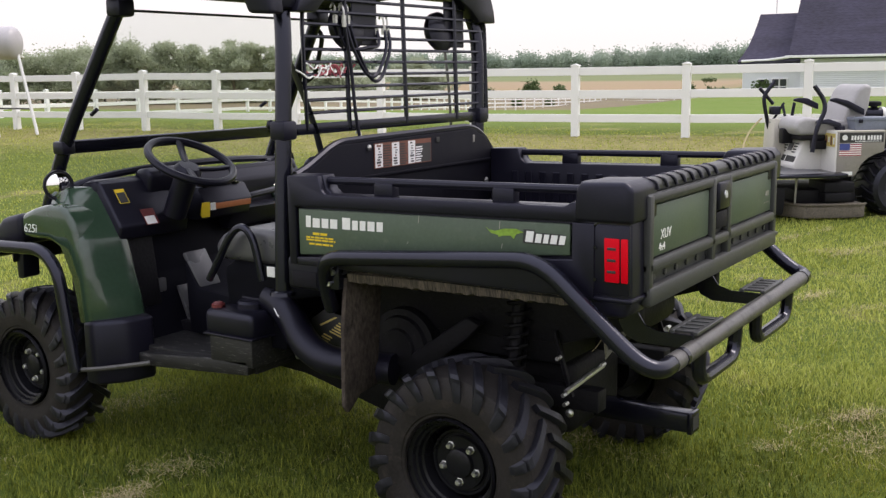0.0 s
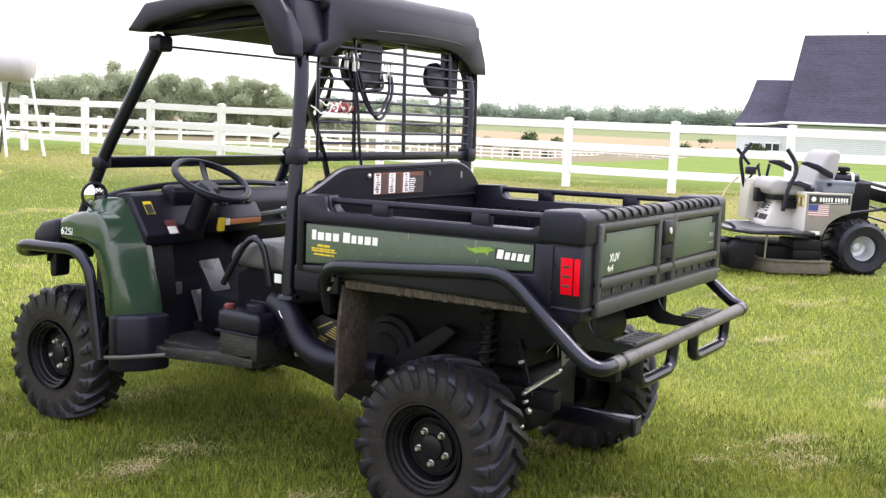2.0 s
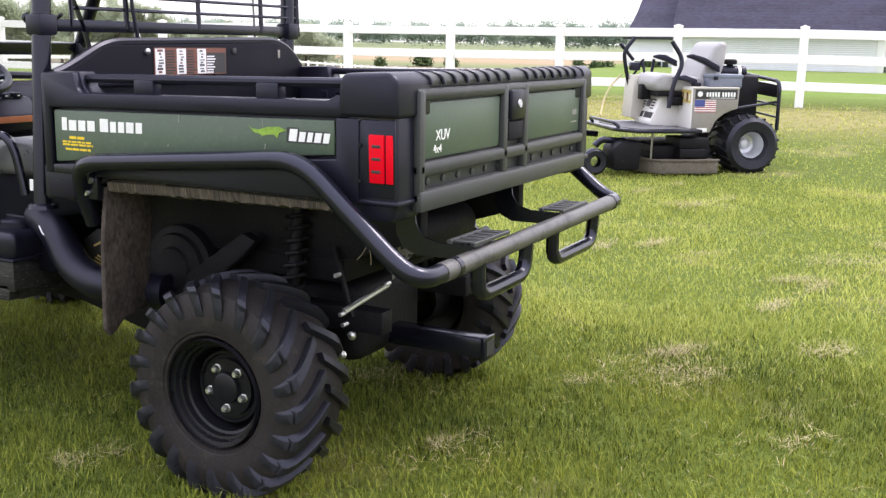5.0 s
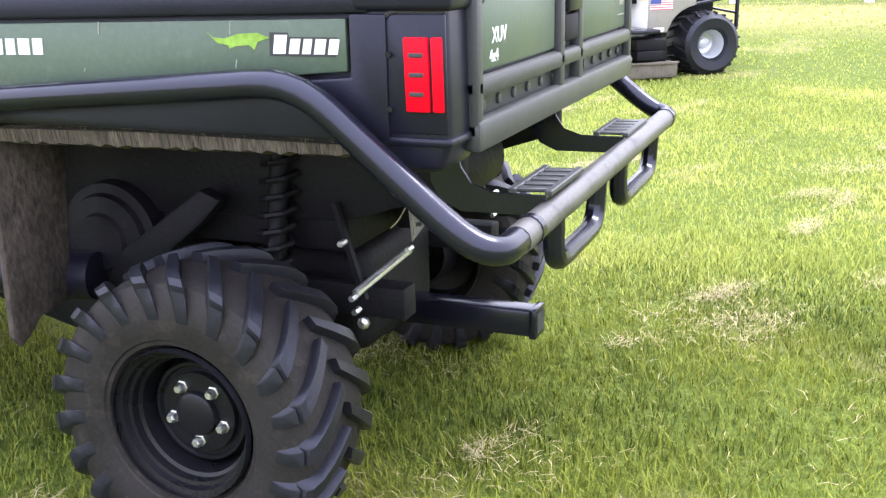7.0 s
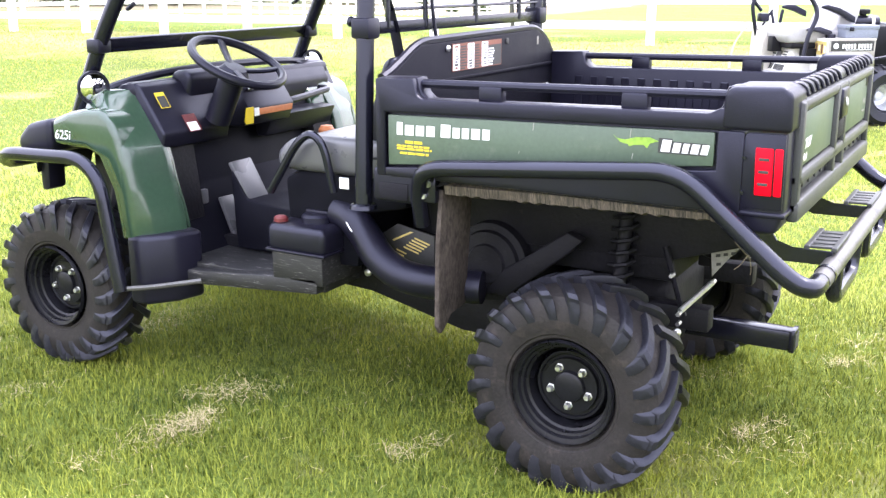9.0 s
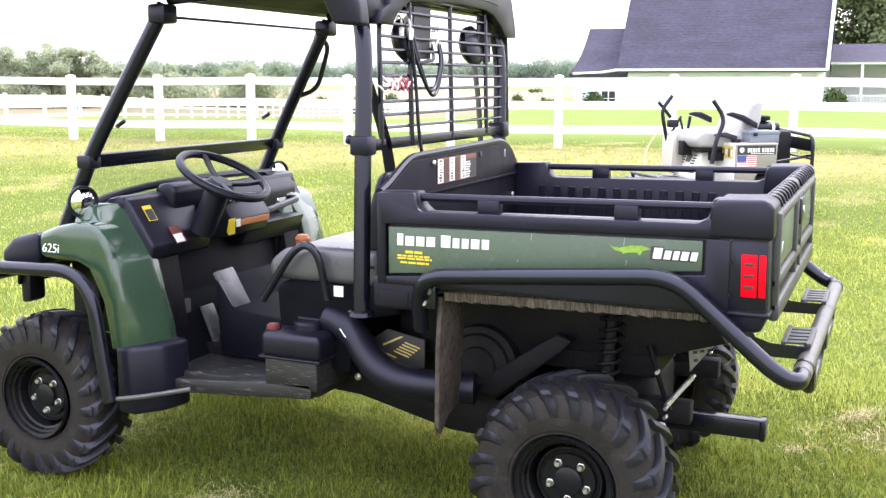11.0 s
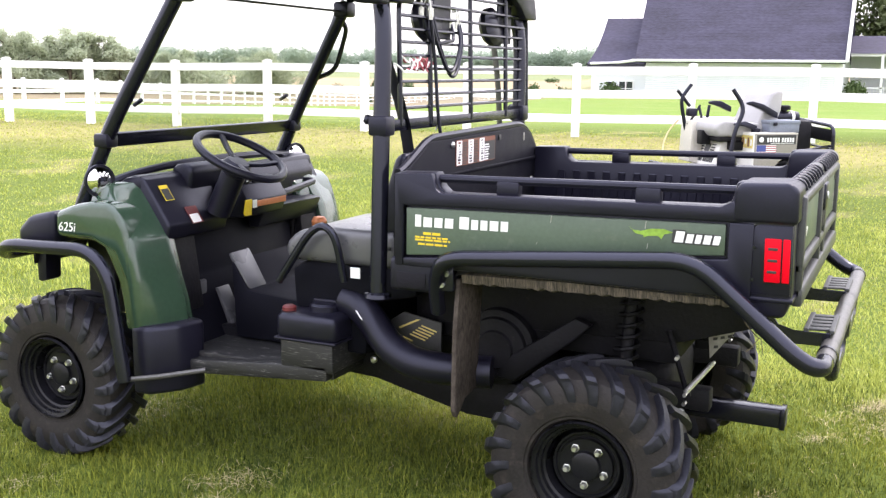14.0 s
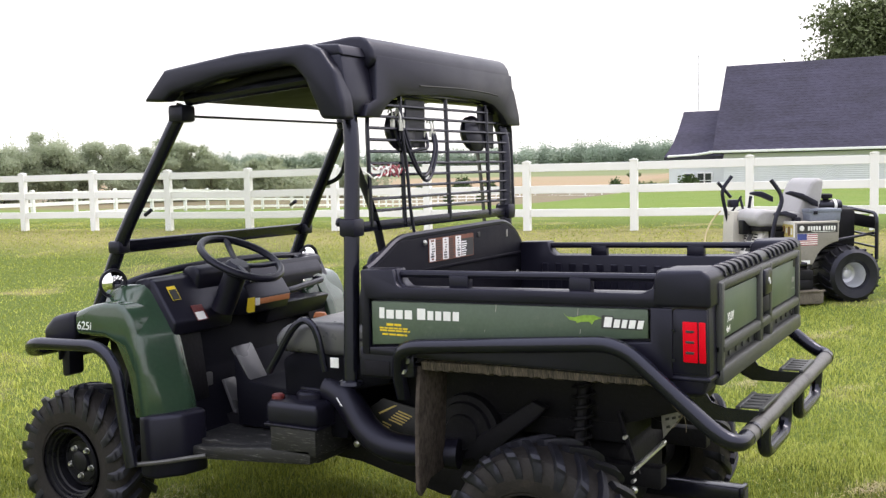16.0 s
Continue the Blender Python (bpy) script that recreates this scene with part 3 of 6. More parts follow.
        P("body_corner", box((-0.625, min(s * 0.50, s * 0.655), 0.765), (-0.455, max(s * 0.50, s * 0.655), 0.868), 0.014, 3), BLACK)
        P("body_groove", box((-0.600, min(s * 0.653, s * 0.6585), 0.775), (-0.50, max(s * 0.653, s * 0.6585), 0.825), 0.004), BLACK_DIRTY)

    # print on the near side panel: shapes only
    y = -0.6575
    left = next(o for o in v.children if o.name == "bed_side")
    x = -0.535
    for w, tall in ((0.020, 1.0), (0.029, 0.8), (0.027, 0.8), (0.028, 0.8), (-0.012, 0), (0.031, 1.0), (0.022, 0.8), (0.022, 0.8), (0.027, 0.8), (0.023, 0.8)):
        if w > 0:
            z0 = 0.969 + 0.017 * (x + 0.5) / 0.94
            P("white_decal", prism([(x, z0), (x + 0.001, z0 + 0.036 * tall), (x + w, z0 + 0.036 * tall), (x + w - 0.001, z0)], y - 0.0012, y + 0.0004, "y", 0), WHITE, left)
            x += w + 0.0072
        else:
            x += 0.012
    bars(2, -0.535, -0.42, 0.925, 0.941, y, YELLOW, left, "yellow_decal", 4)
    bars(1, -0.508, -0.445, 0.943, 0.955, y, YELLOW, left, "yellow_decal", 6)
    bars(1, -0.525, -0.43, 0.912, 0.921, y, YELLOW, left, "yellow_decal", 5)
    x = 0.243
    for w, tall in ((0.024, 1.0), (0.019, 0.8), (0.016, 0.8), (0.020, 0.8), (0.018, 0.8)):
        P("white_decal", prism([(x, 0.983), (x + 0.005, 0.983 + 0.030 * tall), (x + w + 0.004, 0.983 + 0.030 * tall), (x + w - 0.001, 0.983)], y - 0.0012, y + 0.0004, "y", 0), WHITE, left)
        x += w + 0.0055
    gs = bmesh.new()
    prism([(0.236, 0.979), (0.238, 1.017), (0.272, 1.017), (0.274, 1.010), (0.362, 1.010), (0.358, 0.979)], y - 0.0004, y + 0.0006, "y", 0, bm=gs)
    P("dark_decal", gs, DARK_INK, left)
    gg = bmesh.new()
    prism([(0.118, 1.016), (0.128, 1.008), (0.150, 1.006), (0.178, 1.014), (0.215, 1.016), (0.238, 1.008), (0.215, 1.001), (0.208, 0.988), (0.198, 0.996), (0.172, 0.994), (0.160, 0.989), (0.158, 0.995), (0.136, 0.999)], y - 0.0010, y + 0.0004, "y", 0, bm=gg)
    P("green_decal", gg, GECKO, left, "light green shaped decal")

    for x, z, h in ((-0.109, 1.010, 0.022), (0.161, 1.012, 0.022), (-0.150, 0.945, 0.006), (0.02, 0.925, 0.012), (0.168, 0.958, 0.014), (-0.33, 0.90, 0.005), (0.335, 1.000, 0.004)):
        P("scuff", prism([(x, z), (x + 0.0025, z + h), (x + 0.0045, z + h), (x + 0.0020, z)], y - 0.0006, y + 0.0004, "y", 0), SHIELD, left)
    rng = random.Random(12)
    bits = bmesh.new()
    for k in range(210):
        x = rng.uniform(-0.38, 0.40)
        z = 0.842 - 0.028 * rng.random()
        yy = -0.645 + (0.842 - z) * 0.9 - rng.uniform(0, 0.006)
        l, lean = rng.uniform(0.002, 0.007), rng.uniform(-0.006, 0.006)
        w = rng.uniform(0.0004, 0.0011)
        a = [bits.verts.new(p) for p in ((x - w, yy, z), (x + w, yy, z), (x + w + lean, yy + 0.8 * l, z - l), (x - w + lean, yy + 0.8 * l, z - l))]
        bits.faces.new(a)
    for k in range(190):
        x, z = rng.uniform(-0.30, 0.40), rng.uniform(0.838, 0.856)
        l, lean = rng.uniform(0.006, 0.032), rng.uniform(-0.016, 0.016)
        a = [bits.verts.new(p) for p in ((x - 0.0006, -0.6535, z), (x + 0.0006, -0.6535, z), (x + 0.0006 + lean, -0.6545, z + l), (x - 0.0006 + lean, -0.6545, z + l))]
        bits.faces.new(a)
    for x0 in (0.43,):
        tube([(x0, -0.66, 0.80), (x0 + 0.02, -0.672, 0.775), (x0 + 0.045, -0.675, 0.752), (x0 + 0.055, -0.672, 0.745)], 0.0016, 4, 0.01, bm=bits)
        tube([(x0 + 0.05, -0.673, 0.748), (x0 + 0.035, -0.674, 0.722), (x0 + 0.02, -0.672, 0.708)], 0.0012, 4, 0.01, bm=bits)
        tube([(x0 + 0.055, -0.672, 0.747), (x0 + 0.062, -0.674, 0.715), (x0 + 0.060, -0.672, 0.700)], 0.0010, 4, 0.01, bm=bits)
    part("dried_grass", bits, OLD_STRAW, v, "dried grass stuck along the fender lip", kind="stuff")

    # headboard with its warning label
    head = P("headboard", prism([(-0.60, 0.85), (-0.60, 1.115), (-0.555, 1.13), (-0.40, 1.204), (0.45, 1.216), (0.54, 1.182), (0.605, 1.12), (0.61, 0.85)], -0.640, -0.606, "x", 0.007), CAB_BLACK, label="black headboard of the cargo box with a warning label")
    P("head_rim", tube([(-0.623, -0.60, 1.12), (-0.623, -0.55, 1.135), (-0.623, -0.39, 1.211), (-0.623, 0.45, 1.223), (-0.623, 0.545, 1.188), (-0.623, 0.615, 1.12)], 0.014, 8, 0.06), BLACK, head)
    P("crease", box((-0.607, -0.58, 1.078), (-0.598, 0.58, 1.09), 0.003), CAB_BLACK, head)
    lab = P("warning_label", box((-0.606, -0.208, 1.108), (-0.6035, 0.145, 1.196), 0), BROWN_INK, head, "brown and white warning label")
    for k in range(3):
        y0 = -0.204 + k * 0.100
        bm = box((-0.604, y0, 1.111), (-0.6025, y0 + 0.044, 1.193), 0)
        P("label_picture", bm, TANK_WHITE, lab)
        for i in range(8):
            w, z = random.uniform(0.008, 0.026), 1.115 + i * 0.0097
            c = y0 + random.uniform(0.017, 0.027)
            P("label_symbol", box((-0.6028, c - w / 2, z), (-0.6022, c + w / 2, z + random.uniform(0.003, 0.008)), 0), random.choice((DARK_INK, BROWN_INK, BLUE_GREY_DARK)), lab)
        if k == 2:
            P("label_ground", box((-0.604, y0 + 0.048, 1.111), (-0.6030, 0.142, 1.180), 0), DARK_INK, lab)
        for i in range(9 if k < 2 else 7):
            P("label_line", box((-0.604, y0 + 0.048, 1.112 + i * 0.0088), (-0.6027, y0 + 0.050 + random.uniform(0.030, 0.044), 1.1168 + i * 0.0088), 0), DARK_INK if k < 2 else TANK_WHITE, lab)
    for y, z, x in ((0.545, 1.0, -0.604), (-0.238, 1.184, -0.604)):
        P("bed_bolt", lathe([(0.011, 0), (0.010, 0.005), (0.005, 0.008), (0, 0.008)], (x, y, z), (1, 0, 0), 10), BOLT, head)

    P("head_plug", box((-0.607, 0.182, 1.176), (-0.602, 0.203, 1.196), 0.002), DARK_INK, head)
    # pale chip painted for the daylight that shows through an uncut slot
    P("head_slot_daylight", box((-0.607, 0.448, 1.160), (-0.6045, 0.461, 1.190), 0.002), SHIELD, head)

    # tailgate
    gate = P("tailgate", box((0.512, -0.572, 0.822), (0.545, 0.582, 1.135), 0.008), GREY_GREEN, label="dusty dark tailgate with two green panels and a centre latch")
    for z0, z1, x1 in ((0.818, 0.872, 0.572), (0.905, 0.94, 0.568), (1.088, 1.118, 0.566)):
        P("gate_rail", box((0.54, -0.574, z0), (x1, 0.584, z1), 0.010, 2), GREY_GREEN, gate)
    for y0, y1 in ((-0.574, -0.545), (-0.085, -0.055), (0.062, 0.092), (0.556, 0.584)):
        P("gate_post", box((0.54, y0, 0.84), (0.568, y1, 1.115), 0.007), GREY_GREEN, gate)
    for y0, y1 in ((-0.540, -0.092), (0.098, 0.552)):
        P("gate_panel", box((0.54, y0, 0.945), (0.556, y1, 1.084), 0.005), GREEN_DUSTY, gate, "dusty green panel")
    P("gate_roll", tube([(0.528, -0.572, 1.132), (0.528, 0.582, 1.132)], 0.024, 12, 0), GREY_GREEN, gate)
    for k in range(17):
        if k == 8:
            continue
        y = -0.548 + k * 0.0672
        P("grip_rib", tube([(0.503, y, 1.136), (0.528, y + 0.020, 1.1575), (0.552, y + 0.040, 1.146), (0.558, y + 0.044, 1.126)], 0.0052, 7, 0.014), BLACK, gate)
    latch = P("latch", box((0.545, -0.048, 1.015), (0.575, 0.055, 1.10), 0.008), BLACK, gate, "black latch with a pale emblem")
    P("latch_handle", box((0.552, -0.048, 0.955), (0.566, 0.055, 1.01), 0.006), BLACK_DIRTY, gate)
    P("emblem", lathe([(0.013, 0), (0.012, 0.003), (0, 0.003)], (0.575, 0.003, 1.06), (1, 0, 0.1), 16), SILVER, latch)
    for k in range(13):
        if k != 6:
            P("gate_bolt", lathe([(0.010, 0), (0.009, 0.005), (0.0, 0.007)], (0.545, -0.50 + k * 0.084, 0.888), (1, 0, 0), 8), GREY_GREEN, gate)
    turn = Matrix(((0, 0, 1, 0.5565), (1, 0, 0, -0.475), (0, 1, 0, 0.988), (0, 0, 0, 1)))
    words("model_letters", "XUV", 0.038, turn, WHITE, gate)
    words("model_letters", "4x4", 0.030, Matrix(((0, 0, 1, 0.5565), (1, 0, 0, -0.487), (0, 1, 0, 0.957), (0, 0, 0, 1))), WHITE, gate)
    bm = box((0.5555, 0.485, 1.002), (0.5568, 0.503, 1.018), 0)
    box((0.5555, 0.508, 1.002), (0.5568, 0.524, 1.018), 0, bm=bm)
    box((0.5555, 0.47, 0.977), (0.5568, 0.53, 0.980), 0, bm=bm)
    P("small_print", bm, SHIELD, gate)

    # tube guards, bumper and steps
    for s in (-1, 1):
        guard = P("side_guard", tube([(-0.475, s * 0.615, 0.705), (-0.465, s * 0.66, 0.80), (-0.425, s * 0.705, 0.888), (0.31, s * 0.705, 0.945), *(((0.588, -0.698, 0.704), (0.641, -0.680, 0.684), (0.641, -0.59, 0.684)) if s < 0 else ((0.60, 0.70, 0.715), (0.655, 0.69, 0.698), (0.655, 0.62, 0.70)))], 0.0245, 12, 0.075), STEEL_BLACK, label="black steel tube guard over the rear wheel")
        P("bracket", box((-0.455, min(s * 0.60, s * 0.665), 0.78), (-0.405, max(s * 0.60, s * 0.665), 0.86), 0.004), STEEL_BLACK, guard)
        for x, z in ((-0.425, 0.835), (-0.44, 0.80)):
            P("guard_bolt", rod((x, s * 0.66, z), (x, s * 0.676, z), 0.009, 6), BOLT, guard)
    bumper = P("rear_bumper", tube([(0.641, -0.60, 0.684), (0.656, 0.63, 0.70)], 0.0255, 14, 0), TUBE_WORN, label="worn black tube bumper with two loop steps")
    for x, y, z in ((0.642, -0.53, 0.685), (0.656, 0.62, 0.70)):
        P("weld_ring", tube([(x, y - 0.010, z), (x, y + 0.010, z)], 0.0275, 14, 0), STEEL_BLACK, bumper)
    for y0, l0, l1 in ((-0.415, -0.40, -0.09), (0.205, 0.12, 0.47)):
        P("step_loop", tube([(0.646, l0, 0.685), (0.645, l0, 0.585), (0.645, l1, 0.585), (0.650, l1, 0.688)], 0.0205, 10, 0.06), STEEL_BLACK, bumper)
        st = bmesh.new()
        for k in range(5):
            yy = y0 - 0.005 + k * 0.042
            prism([(0.578, yy), (0.578, yy + 0.022), (0.648, yy + 0.034), (0.648, yy + 0.012)], 0.722, 0.730, "z", 0.002, 1, bm=st)
        box((0.568, y0 - 0.015, 0.720), (0.582, y0 + 0.205, 0.731), 0.002, 1, bm=st)
        box((0.636, y0 - 0.015, 0.720), (0.650, y0 + 0.205, 0.731), 0.002, 1, bm=st)
        P("step_tread", st, GREY_GREEN, bumper)
        for yy in (y0 - 0.018,):
            P("step_arm", prism([(0.42, 0.80), (0.42, 0.735), (0.44, 0.70), (0.48, 0.682), (0.64, 0.684), (0.64, 0.722), (0.54, 0.722), (0.50, 0.735), (0.48, 0.765), (0.475, 0.80)], yy, yy + 0.006, "y", 0.001, 1), STEEL_BLACK, bumper)

    # undercarriage
    for s in (-1, 1):
        P("frame_rail", box((-1.72, s * 0.27 - 0.03, 0.40), (0.30, s * 0.27 + 0.03, 0.47), 0.006), FRAME)
        P("rear_frame", prism([(-0.60, 0.60), (-0.60, 0.80), (0.45, 0.80), (0.45, 0.70), (0.20, 0.62)], s * 0.33 - 0.02, s * 0.33 + 0.02, "y", 0.005), FRAME)
        P("trailing_arm", prism([(-0.36, 0.46), (-0.33, 0.52), (-0.10, 0.68), (-0.05, 0.66), (-0.10, 0.61), (-0.30, 0.45)], s * 0.40 - 0.02, s * 0.40 + 0.02, "y", 0.006), FRAME)
        shock = P("shock", rod((0.05, s * 0.40, 0.42), (0.065, s * 0.36, 0.80), 0.020, 12), FRAME, label="coil-over shock absorber")
        coil = [(0.05 + 0.015 * k / 60 + 0.036 * math.cos(k * 0.9), s * 0.40 - s * 0.04 * k / 60 + 0.036 * math.sin(k * 0.9), 0.47 + 0.30 * k / 60) for k in range(61)]
        P("coil_spring", tube(coil, 0.0065, 6, 0), FRAME, shock)
        P("control_arm", tube([(-0.02, s * 0.20, 0.38), (0.0, s * 0.50, 0.30)], 0.022, 8, 0), FRAME)
        P("tie_rod", tube([(0.295, s * 0.26, 0.545), (0.25, s * 0.42, 0.495)], 0.009, 8, 0), BOLT)
        P("link_arm", tube([(0.18, s * 0.36, 0.66), (0.25, s * 0.38, 0.47)], 0.017, 6, 0, flat=0.5), FRAME)
        for bx, by, bz in ((0.25, 0.43, 0.49), (0.245, 0.41, 0.455), (0.30, 0.27, 0.55), (0.215, 0.40, 0.59)):
            P("link_bolt", rod((bx, s * by - 0.012, bz), (bx, s * by + 0.012, bz), 0.0065, 6), BOLT)
        P("half_shaft", tube([(0, s * 0.10, 0.36), (0, s * 0.50, 0.318)], 0.024, 10, 0), FRAME)
        P("brake_drum", lathe([(0.09, 0), (0.10, 0.02), (0.10, 0.09), (0.05, 0.10)], (0, s * 0.43, 0.318), (0, s, 0), 24), FRAME)
        P("front_arm", tube([(-1.98, s * 0.22, 0.42), (-1.98, s * 0.52, 0.32)], 0.02, 8, 0), FRAME)
        P("front_shock", rod((-1.98, s * 0.46, 0.38), (-1.95, s * 0.36, 0.76), 0.028, 10), FRAME)
        flap = P("mud_flap", prism([(s * 0.668, 0.41), (s * 0.650, 0.385), (s * 0.625, 0.40), (s * 0.59, 0.43), (s * 0.50, 0.44), (s * 0.48, 0.60), (s * 0.46, 0.80), (s * 0.640, 0.815), (s * 0.662, 0.66)], -0.408, -0.392, "x", 0.004), FLAP, label="mud-stained rubber mud flap")
    P("transaxle", box((-0.20, -0.20, 0.26), (0.16, 0.20, 0.52), 0.05, 3), FRAME)
    P("engine", box((-0.72, -0.30, 0.36), (-0.24, 0.30, 0.74), 0.04), FRAME)
    cvt = P("clutch_cover", lathe([(0.0, -0.06), (0.06, -0.06), (0.065, -0.05), (0.10, -0.045), (0.105, -0.03), (0.125, -0.025), (0.13, 0.04)], (-0.37, -0.36, 0.545), (0, 1, 0), 28), FRAME, label="round ribbed black clutch cover")
    P("muffler", lathe([(0.0, -0.19), (0.065, -0.18), (0.078, -0.15), (0.078, 0.20), (0.065, 0.23), (0, 0.24)], (0.27, 0, 0.66), (0, 1, 0), 24), FRAME)
    shield = P("heat_shield", prism([(0.262, 0.700), (0.338, 0.708), (0.352, 0.642), (0.318, 0.600), (0.277, 0.545)], -0.204, -0.198, "y", 0.001, 1), SHIELD, label="pale perforated heat shield")
    # holes are not cut: dark chips put their shade on the plate
    for i in range(3):
        for j in range(5):
            x, z = 0.276 + 0.022 * i + 0.003 * j, 0.684 - 0.026 * j + 0.006 * i
            if z > 0.570 + 1.1 * max(0, x - 0.292):
                P("shield_slot", prism([(x, z), (x + 0.013, z + 0.003), (x + 0.013, z + 0.012), (x, z + 0.009)], -0.2052, -0.2035, "y", 0), DARK_INK, shield)
    P("cross_beam", box((0.22, -0.16, 0.56), (0.27, 0.16, 0.62), 0.006), FRAME)
    hitch = P("hitch_receiver", box((0.05, -0.018, 0.286), (0.494, 0.046, 0.348), 0.004), STEEL_BLACK, label="black square hitch receiver tube")
    P("hitch_collar", box((0.480, -0.022, 0.282), (0.497, 0.050, 0.352), 0.003), STEEL_BLACK, hitch)
    # the tube end is closed; this dark plate paints the shade of its hollow
    P("hitch_socket", box((0.492, -0.011, 0.294), (0.4985, 0.039, 0.340), 0), DARK_INK, hitch)
    for x, y, z in ((0.075, -0.275, 0.665), (0.22, -0.30, 0.40), (0.075, -0.24, 0.735), (0.20, -0.32, 0.345), (-0.815, -0.37, 0.452)):
        P("frame_bolt", lathe([(0.013, 0), (0.013, -0.008), (0.006, -0.014), (0, -0.014)], (x, y - 0.03, z), (0, 1, 0), 8), BOLT)
    P("inner_well", box((-0.60, -0.34, 0.55), (0.20, 0.34, 0.82), 0.01), FRAME)
    P("belly", prism([(-1.55, 0.40), (-0.85, 0.36), (-0.50, 0.28), (-0.20, 0.27), (-0.20, 0.40), (-0.80, 0.46)], -0.33, 0.33, "y", 0.01), FRAME)
    # slotted plate; the yellow stripes are painted for sunlit grass behind its gaps
    grille = P("engine_grille", prism([(-0.775, 0.475), (-0.775, 0.585), (-0.715, 0.625), (-0.575, 0.600), (-0.575, 0.475)], -0.376, -0.366, "y", 0.002), DARK_INK, label="dark slotted plate, its gaps painted the yellow of sunlit grass")
    P("grille_gap", prism([(-0.733, 0.571), (-0.666, 0.604), (-0.652, 0.604), (-0.728, 0.566)], -0.379, -0.375, "y", 0), YELLOW_DULL, grille)
    for k in range(5):
        x, z = -0.690 + 0.0105 * k, 0.553 + 0.0085 * k
        P("grille_gap", prism([(x, z), (x + 0.056, z - 0.016), (x + 0.056, z - 0.0205), (x, z - 0.0045)], -0.379, -0.375, "y", 0), YELLOW_DULL, grille)
    for k in range(3):
        x, z = -0.735 + 0.009 * k, 0.523 + 0.009 * k
        P("grille_gap", prism([(x, z), (x + 0.036, z - 0.011), (x + 0.036, z - 0.0155), (x, z - 0.0045)], -0.379, -0.375, "y", 0), YELLOW_DULL, grille)

    # intake duct and tank beside the floor
    duct = P("intake_duct", tube([(-0.90, -0.44, 0.662), (-0.835, -0.455, 0.648), (-0.782, -0.465, 0.600), (-0.720, -0.482, 0.532), (-0.640, -0.492, 0.492), (-0.54, -0.490, 0.480), (-0.36, -0.45, 0.48)], 0.052, 20, 0.08), BLACK, label="thick black rubber intake duct")
    P("clamp_ring", tube([(-0.806 - 0.038 * math.sin(a), -0.460 + 0.054 * math.cos(a), 0.624 + 0.038 * math.sin(a)) for a in [k * 0.5236 for k in range(12)]], 0.003, 6, 0, True), BOLT, duct)
    tank = P("tank", box((-1.098, -0.580, 0.535), (-0.865, -0.335, 0.625), 0.022, 3), BLACK, label="black plastic tank with a round cap")
    P("tank_foot", box((-1.088, -0.570, 0.430), (-0.880, -0.335, 0.540), 0.012, 2), SCRATCHED, tank)
    P("tank_seam", box((-1.102, -0.584, 0.532), (-0.862, -0.331, 0.543), 0.004), BLACK, tank)
    P("filler_cap", lathe([(0.055, 0), (0.055, 0.018), (0.045, 0.026), (0.0, 0.026)], (-0.965, -0.47, 0.625), (0, 0, 1), 20), BLACK, tank)
    P("cap_grip", box((-1.010, -0.478, 0.648), (-0.920, -0.462, 0.662), 0.004), BLACK, tank)
    P("neck", lathe([(0.03, 0), (0.027, 0.02), (0, 0.02)], (-1.072, -0.530, 0.605), (0, 0, 1), 16), BLACK, tank)
    P("red_cap", lathe([(0.024, 0), (0.024, 0.015), (0.016, 0.021), (0, 0.021)], (-1.072, -0.530, 0.622), (0, 0, 1), 16), RED_DARK, tank, "faded red cap")

    # floor and sills
    P("cab_floor", box((-1.60, -0.53, 0.400), (-0.90, 0.53, 0.432), 0.005), SCRATCHED, label="scratched black cab floor")
    for s in (-1, 1):
        P("sill", prism([(-1.53, 0.355), (-1.55, 0.390), (-1.46, 0.412), (-0.905, 0.458), (-0.905, 0.404)], min(s * 0.51, s * 0.570), max(s * 0.51, s * 0.570), "y", 0.006), SCRATCHED, label="scratched black door sill")
    P("toe_board", prism([(-1.76, 0.90), (-1.72, 0.62), (-1.62, 0.40), (-1.50, 0.40), (-1.62, 0.66), (-1.66, 0.90)], -0.52, 0.52, "y", 0.01), CAB_BLACK)
    P("kick_panel", prism([(-1.72, 0.40), (-1.72, 0.86), (-1.62, 0.82), (-1.55, 0.66), (-1.42, 0.42)], 0.47, 0.52, "y", 0.01), BLACK)
    P("passenger_tub", box((-1.12, 0.44, 0.42), (-0.62, 0.50, 0.82), 0.01), CAB_BLACK)
    P("floor_hump", prism([(-1.60, 0.42), (-1.55, 0.60), (-1.10, 0.55), (-1.10, 0.42)], -0.10, 0.16, "y", 0.03, 3), CAB_BLACK)
    pedal = P("brake_pedal", box((-1.600, -0.405, 0.590), (-1.580, -0.315, 0.645), 0.006), VINYL, label="grey rubber brake pedal")
    P("pedal_arm", tube([(-1.70, -0.36, 0.80), (-1.66, -0.36, 0.68), (-1.605, -0.35, 0.62)], 0.0065, 8, 0.04), SHIELD, pedal)
    gas = P("throttle_pedal", prism([(-1.52, 0.46), (-1.58, 0.60), (-1.565, 0.605), (-1.50, 0.465)], -0.27, -0.20, "y", 0.004), VINYL)
    P("console_panel", prism([(-1.395, 0.615), (-1.475, 0.750), (-1.455, 0.760), (-1.375, 0.622)], -0.325, -0.215, "y", 0.006), VINYL, label="grey plastic console panel")

    P("console", prism([(-1.44, 0.44), (-1.455, 0.735), (-1.38, 0.625), (-1.10, 0.60), (-1.10, 0.44)], -0.335, 0.20, "y", 0.012), CAB_BLACK)

